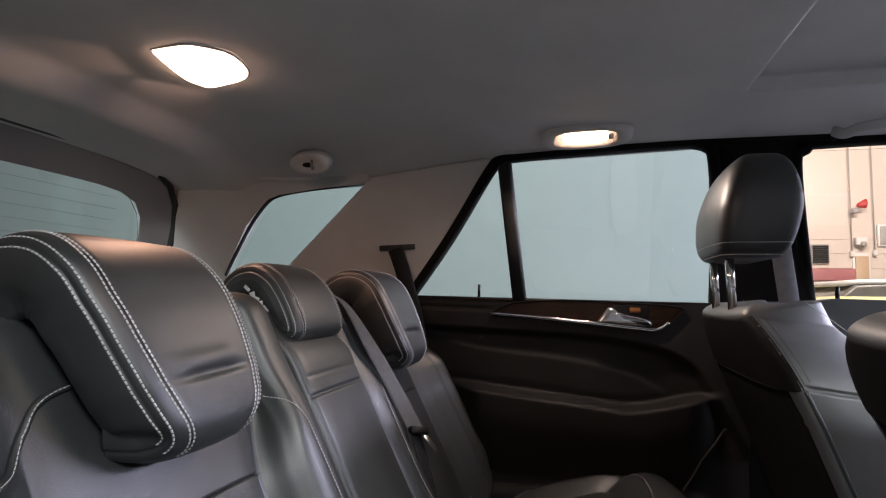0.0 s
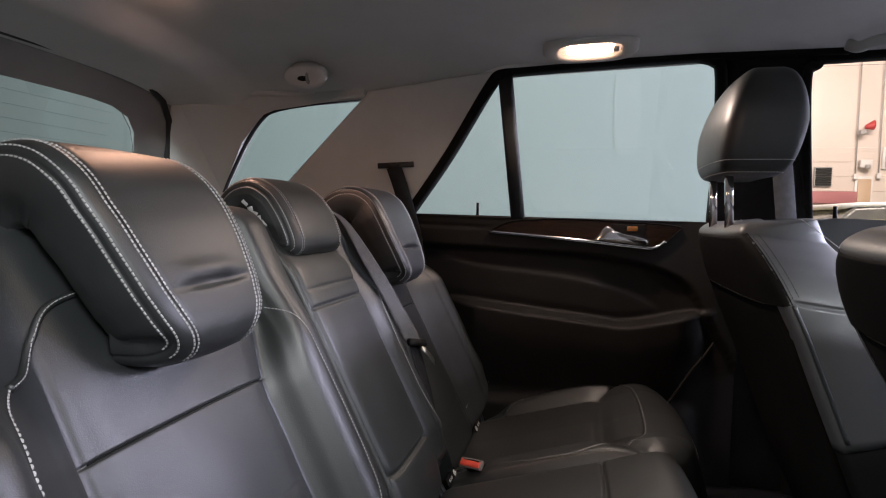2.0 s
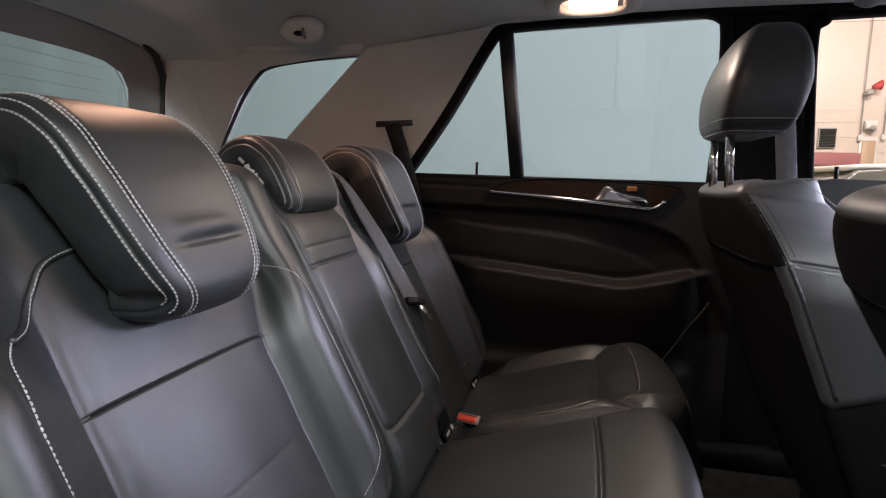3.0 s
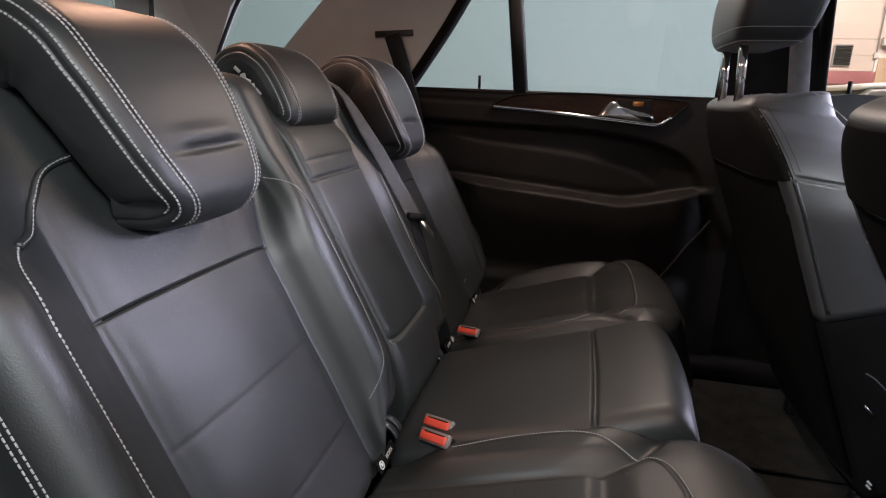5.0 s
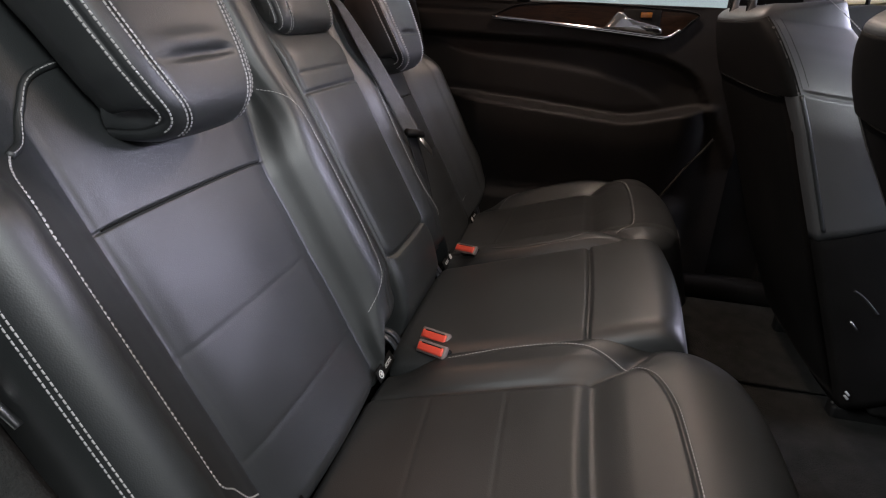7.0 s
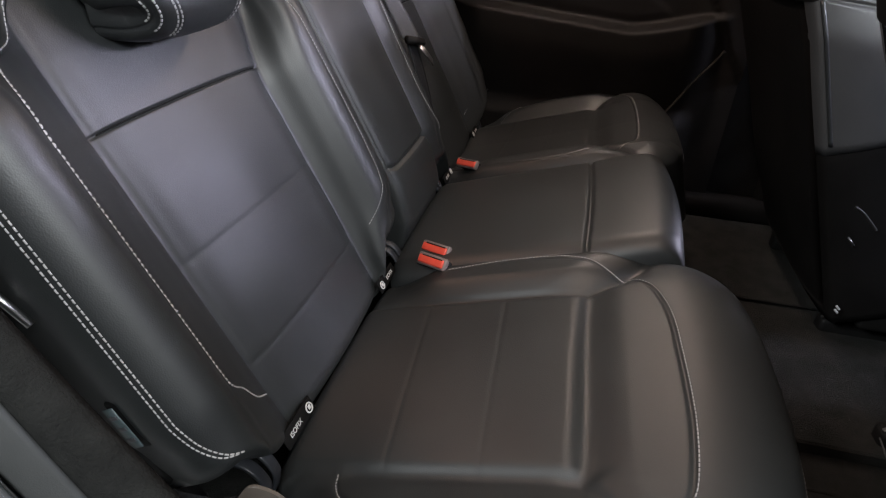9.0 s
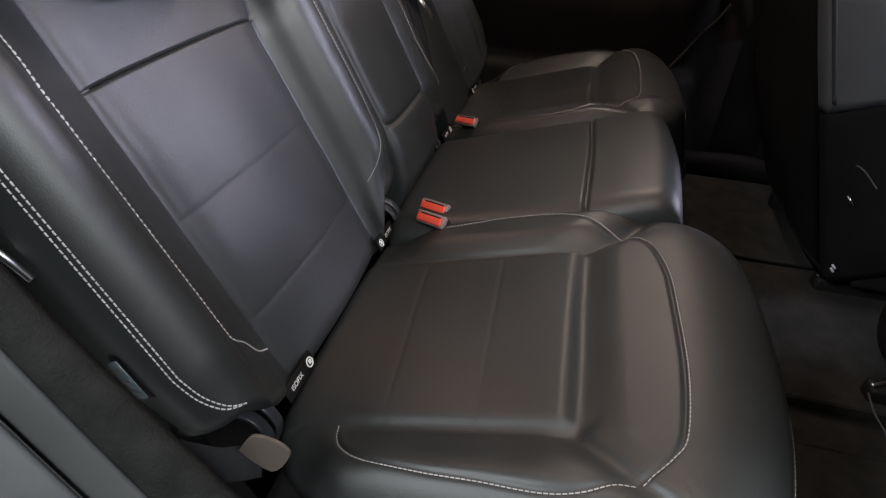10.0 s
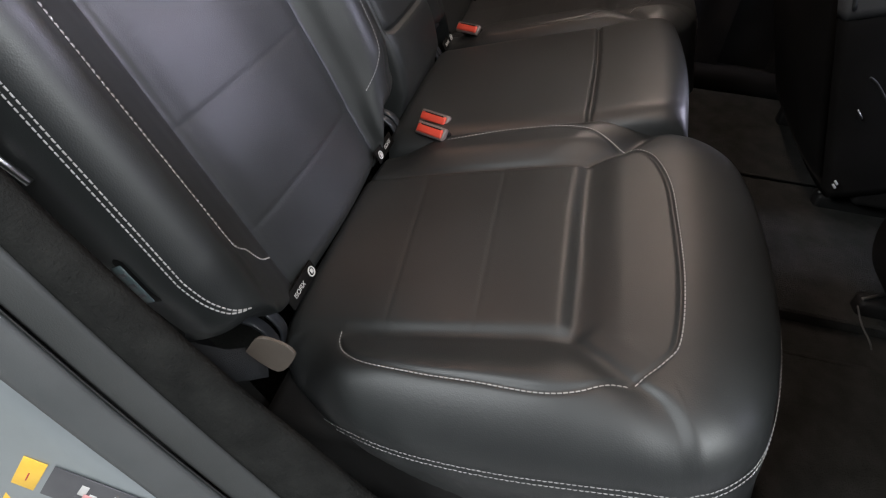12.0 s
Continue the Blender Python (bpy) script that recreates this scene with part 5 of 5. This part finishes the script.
def cargo_lamp():
    t = thing("cargo_lamp", "lit white leaf-shaped lamp set in the headliner", "lamp", (-0.75, 1.17, 1.78))
    outline = spline([(-0.7956, 1.0826), (-0.757, 1.079), (-0.719, 1.078), (-0.690, 1.097), (-0.669, 1.122), (-0.667, 1.157), (-0.674, 1.193), (-0.686, 1.217), (-0.704, 1.2336), (-0.75, 1.248), (-0.7996, 1.258), (-0.814, 1.235), (-0.821, 1.205), (-0.812, 1.145), (-0.7956, 1.0826)], 61)[:-1]
    cx, cy = -0.75, 1.172
    rows = []
    for k, dz in ((1.0, 0.0), (0.985, -0.009), (0.90, -0.014), (0.5, -0.016), (0.05, -0.017)):
        rows.append([Vector((cx + (x - cx) * k, cy + (y - cy) * k, roof_z(cx, cy) + 0.002 + dz)) for x, y in outline])
    under(t, "lens", loft(rows), LAMPWHITE, "glowing white lens")
    under(t, "rim", tube([(cx + (x - cx) * 1.02, cy + (y - cy) * 1.02, roof_z(cx, cy) - 0.001) for x, y in outline + outline[:2]], 0.0025, 8), TRIM)


cargo_lamp()


def dome_lamp():
    """The lit reading lamp over the far rear door, in an oval housing that leans with the roof's edge."""
    t = thing("dome_lamp", "lit warm reading lamp in an oval grey housing", "lamp", (-0.027, 1.70, 1.75))
    mid = Vector((-0.027, 1.720, 1.768))
    a, b = Vector((1, -0.02, 0.02)).normalized(), Vector((0, 0.90, -0.42)).normalized()
    out = Vector((0, -0.42, -0.90))

    def ring(w, h, lift, p=3.2):
        return [mid + a * (w * c * q) + b * (h * s * q) + out * lift for c, s in circle(1, 40) for q in [(abs(c) ** p + abs(s) ** p) ** (-1 / p)]]
    under(t, "housing", loft([ring(0.118, 0.046, -0.020), ring(0.116, 0.045, 0.003), ring(0.108, 0.040, 0.012), ring(0.080, 0.030, 0.014), ring(0.077, 0.027, 0.004), ring(0.076, 0.026, -0.010)]), HEADLINER)
    under(t, "lens", loft([ring(0.058, 0.0125, 0.000, 6), ring(0.056, 0.0115, 0.010, 6), ring(0.04, 0.006, 0.0115, 6)]), LAMPWARM, "glowing warm lens")
    under(t, "reflector", loft([ring(0.075, 0.025, -0.006, 6), ring(0.074, 0.0245, -0.002, 6)]), LAMPDIM)
    under(t, "switch", rbox((0.014, 0.016, 0.012), Matrix.Translation(mid + a * 0.062 + out * 0.008), 0.003), TRIM)
    return tagged(t, group="roof reading lamps")


lamp_far = dome_lamp()
copy_thing(lamp_far, pose(-0.027, 2 * C - 1.70, 1.75, 0, 0, 180))


def coat_hook():
    t = thing("coat_hook", "grey coat hook on a round base at the roof edge", "hook", (-0.795, 1.72, 1.725))
    mid = Vector((-0.795, 1.715, 1.722))
    out = Vector((0, -0.75, -0.66))
    a, b = Vector((1, 0, 0)), Vector((0, 0.66, -0.75))
    under(t, "base", loft([[mid + a * (0.062 * r * c) + b * (0.036 * r * s) + out * l for c, s in circle(1, 28)] for r, l in ((1.0, -0.02), (1.0, 0.003), (0.93, 0.008), (0.55, 0.009))]), HEADLINER)
    under(t, "recess", loft([[mid + a * (0.017 * r * c - 0.004) + b * (0.008 * r * s) + out * l for c, s in circle(1, 20)] for r, l in ((1.0, 0.006), (1.0, 0.0098), (0.6, 0.0102))]), PLASTIC)
    pts = [mid + a * 0.012 + out * d + b * e for d, e in spline([(0.006, -0.012), (0.014, -0.008), (0.018, 0.002), (0.013, 0.010)], 12)]
    under(t, "hook", sweep(pts, rounded(0.012, 0.005, 0.002, 2), (1, 0, 0)), TAILTRIM)


coat_hook()


def grab_handle(x0):
    t = thing("grab_handle", "grey moulded grab handle above the front door", "handle", (x0 + 0.1, 1.76, 1.77))
    pts = spline([(x0, 1.775, 1.765), (x0 + 0.012, 1.750, 1.752), (x0 + 0.04, 1.728, 1.758), (x0 + 0.11, 1.722, 1.765), (x0 + 0.18, 1.728, 1.758), (x0 + 0.208, 1.750, 1.752), (x0 + 0.22, 1.775, 1.765)], 40)
    under(t, "grip", sweep(pts, rounded(0.016, 0.026, 0.007, 4), (0, 0, 1)), TRIM)


grab_handle(0.560)

# ---- far belt, near doorway, small parts ----


def shoulder_belt():
    t = thing("shoulder_belt", "black belt guide and webbing on the slanted pillar trim", "seat belt", (-0.54, 1.85, 1.4))

    def on(x, z, off=0.040):
        return Vector((x, side_y(z, off), z))
    under(t, "guide", sweep([on(-0.630, 1.489), on(-0.520, 1.494)], rounded(0.016, 0.010, 0.003, 2), (0, 1, 0)), RUBBER)
    under(t, "webbing", sweep([on(-0.580, 1.487, 0.045), on(-0.560, 1.43, 0.050), on(-0.520, 1.30, 0.06), on(-0.45, 1.0, 0.08), on(-0.40, 0.80, 0.08)], rounded(0.046, 0.0028, 0.001, 1), (0, 1, 0)), DARKWEB)


shoulder_belt()


def strip_between(a, b, depth, bulge, n=30, back=Vector((0.25, 1.0, 0.1))):
    """A moulded strip between two edge lines, rounded across."""
    pa, pb = spline(a, n), spline(b, n)
    rings = []
    for p, q in zip(pa, pb):
        p, q = Vector(p), Vector(q)
        along = Vector((0.5, 0, -0.85))
        out = (q - p).cross(along).normalized()
        if out.y > 0:
            out = -out
        face = [p.lerp(q, k / 8) + out * bulge * (1 - (2 * k / 8 - 1) ** 2) for k in range(9)]
        rings.append(face + [q - out * depth, p - out * depth])
    return loft(rings)


def edge_line(y, pts):
    """A straight pressed edge of the doorway at one depth, carried on up the pillar and down to the sill."""
    (x0, z0), (x1, z1), (x2, z2), (x3, z3) = pts[0], pts[1], pts[-2], pts[-1]
    up, down = Vector((x0 - x1, 0, z0 - z1)).normalized(), Vector((x3 - x2, 0, z3 - z2)).normalized()
    return [Vector((x0, y, z0)) + up * d for d in (0.34, 0.22, 0.10)] + [Vector((x, y, z)) for x, z in pts] + [Vector((x3, y, z3)) + down * d for d in (0.06, 0.14, 0.24)]


E1 = edge_line(0.45, [(-0.386, 1.056), (-0.346, 0.985), (-0.300, 0.912), (-0.249, 0.838), (-0.216, 0.797)])
E2 = edge_line(0.43, [(-0.410, 1.046), (-0.364, 0.950), (-0.321, 0.865), (-0.273, 0.780), (-0.238, 0.722)])
E3 = edge_line(0.41, [(-0.436, 1.032), (-0.391, 0.938), (-0.349, 0.853), (-0.308, 0.778), (-0.271, 0.715)])
E4 = edge_line(0.384, [(-0.450, 0.994), (-0.405, 0.902), (-0.368, 0.829), (-0.332, 0.762), (-0.300, 0.701)])
E5 = [p + Vector((-0.20, -0.045, -0.12)) for p in E4]
t = thing("door_jamb", "silver painted doorway edge with felt seal and grey lip", "door jamb", (-0.3, 0.42, 0.34), kind="structure")
under(t, "felt_seal", strip_between(E1, E2, 0.012, 0.008), FELT, "charcoal felt-covered door seal")
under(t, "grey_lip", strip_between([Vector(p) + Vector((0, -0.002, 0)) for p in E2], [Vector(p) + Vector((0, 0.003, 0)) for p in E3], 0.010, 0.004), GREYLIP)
under(t, "groove", tube(spline([tuple(p) for p in E3], 40), 0.0009, 8, (0, 1, 0)), RUBBER)
# painted metal beside the groove, darkened by colour for its shaded curve
under(t, "lower_lip", strip_between([Vector(p) + Vector((0.0, -0.003, -0.003)) for p in E3], E4, 0.010, 0.005), SILLSHADE)
under(t, "painted_panel", strip_between(E4, E5, 0.012, 0.004), PAINT)




def inner_trim():
    """Dark trim behind the seat's flank, with the latch striker, a foil plate and the belt anchor."""
    t = thing("quarter_trim", "black quarter trim panel beside the rear seat", "trim", (-0.45, 0.53, 0.6), kind="structure")
    poly = [bplane(0, s, n) for s, n in ((-0.25, -0.04), (0.62, -0.04), (0.62, -0.42), (-0.25, -0.42))]
    under(t, "panel", plate([(p.x, p.z) for p in poly], lambda x, z: (x, 0.528, z), lambda x, z: (x, 0.545, z), 0.006), PLASTIC)
    s = thing("latch_striker", "bright chrome backrest latch striker bar", "striker", (-0.46, 0.515, 0.99))
    under(s, "bar", tube([(-0.475, 0.500, 1.047), (-0.429, 0.500, 1.002)], 0.0038, 12, (0, 1, 0)), STEEL)
    under(s, "mount", rbox((0.03, 0.02, 0.03), Matrix.Translation((-0.485, 0.515, 1.052)), 0.005), STEEL)
    p = thing("foil_plate", "small teal-grey foil plate with dark bars on black trim", "label", (-0.368, 0.495, 0.905))
    m = Matrix.Translation((-0.372, 0.500, 0.900)) @ Matrix.Rotation(radians(62), 4, "Y")
    under(p, "foil", rbox((0.046, 0.002, 0.013), m, 0.0008, 1), TEALGREY)
    for k in (-1, 0, 1):
        under(p, "bar", rbox((0.004, 0.001, 0.011), m @ Matrix.Translation((0.013 * k, -0.0014, 0)), 0.0003, 1), LABELDARK)
    under(p, "backing", rbox((0.056, 0.020, 0.022), m @ Matrix.Translation((0, 0.013, 0.003)), 0.004), PLASTIC)
    a = thing("belt_anchor", "black lower belt webbing with a beige end plate", "seat belt", (-0.25, 0.50, 0.8))
    under(a, "webbing", sweep([(-0.350, 0.478, 0.840), (-0.317, 0.479, 0.836), (-0.282, 0.481, 0.836), (-0.262, 0.488, 0.838), (-0.250, 0.498, 0.834)], rounded(0.032, 0.0025, 0.001, 1), (0.0, -1, 0.75)), DARKWEB)
    tip = spline([(-0.262, 0.858), (-0.246, 0.883), (-0.228, 0.885), (-0.214, 0.878), (-0.213, 0.866), (-0.233, 0.838), (-0.262, 0.858)], 25)[:-1]
    under(a, "end_plate", plate(tip, lambda x, z: (x, 0.486, z), lambda x, z: (x, 0.489, z), 0.001), BEIGE, "beige moulded end plate")


inner_trim()


def jamb_labels():
    """Foil labels on the painted doorway, their small print as bars."""
    t = thing("warning_label", "dark foil warning label with yellow and white fields", "label", (-0.41, 0.37, 0.78))
    across, down = Vector((-0.842, -0.189, -0.505)), Vector((0.456, 0.0, -0.890))
    out = Vector((0.169, -0.982, 0.0865))
    origin = Vector((-0.358, 0.388, 0.845)) + across * 0.0655 + down * 0.026
    e1 = (across * 0.059 + down * 0.030).normalized()
    e2 = out.cross(e1).normalized()
    if e2.dot(down) < 0:
        e2 = -e2
    turn = Matrix((tuple(e1) + (0,), tuple(out) + (0,), tuple(e2) + (0,), (0, 0, 0, 1))).transposed()

    def field(a, b, w, h, lift, name, material, r=0.001):
        place = origin + e1 * a + e2 * b + out * (0.0045 + lift)
        return under(t, name, rbox((w, 0.0008, h), Matrix.Translation(place) @ turn, r, 2), material)
    field(0.055, 0.045, 0.11, 0.086, 0.0, "backing", LABELDARK)
    field(0.032, -0.014, 0.060, 0.021, 0.0, "yellow_field", YELLOW, 0.004)
    field(0.102, -0.014, 0.060, 0.021, 0.0, "yellow_field", YELLOW, 0.004)
    field(0.036, -0.014, 0.016, 0.0012, 0.0004, "print_bar", REDPAINT, 0.0003)
    for k in range(5):
        field(0.024 + 0.012 * (k % 3), 0.034 + 0.010 * k, 0.020, 0.007, 0.0006, "white_print", WHITE, 0.002)
    field(0.034, 0.040, 0.010, 0.008, 0.0009, "pink_print", PINK, 0.002)


jamb_labels()

# ---- floor mats and small floor parts ----
slab("tunnel", -0.02, 1.5, 1.00, 1.41, 0.55, 0.575, CARPET, "low carpeted centre tunnel hump", category="floor")
for y0, y1 in ((0.50, 0.915), (1.45, 1.90)):
    m = thing("floor_mat", "black carpet floor mat with a bound edge", "floor mat", (0.45, (y0 + y1) / 2, 0.551), "floor mats")
    under(m, "mat", rbox((0.62, y1 - y0, 0.008), Matrix.Translation((0.40, (y0 + y1) / 2, 0.555)), 0.003), CARPET)
    edge = [(0.10, y0, 0.558), (0.70, y0, 0.558), (0.70, y1, 0.558), (0.10, y1, 0.558), (0.10, y0, 0.558)]
    under(m, "binding", sweep(edge, rounded(0.008, 0.008, 0.003, 2)), CARPET)
tagged(part("sill_trim", rbox((1.90, 0.07, 0.075), Matrix.Translation((0.85, 1.893, 0.586)), 0.028, 4), BACKPANEL), "black door sill trim along the closed door", "sill", kind="structure")
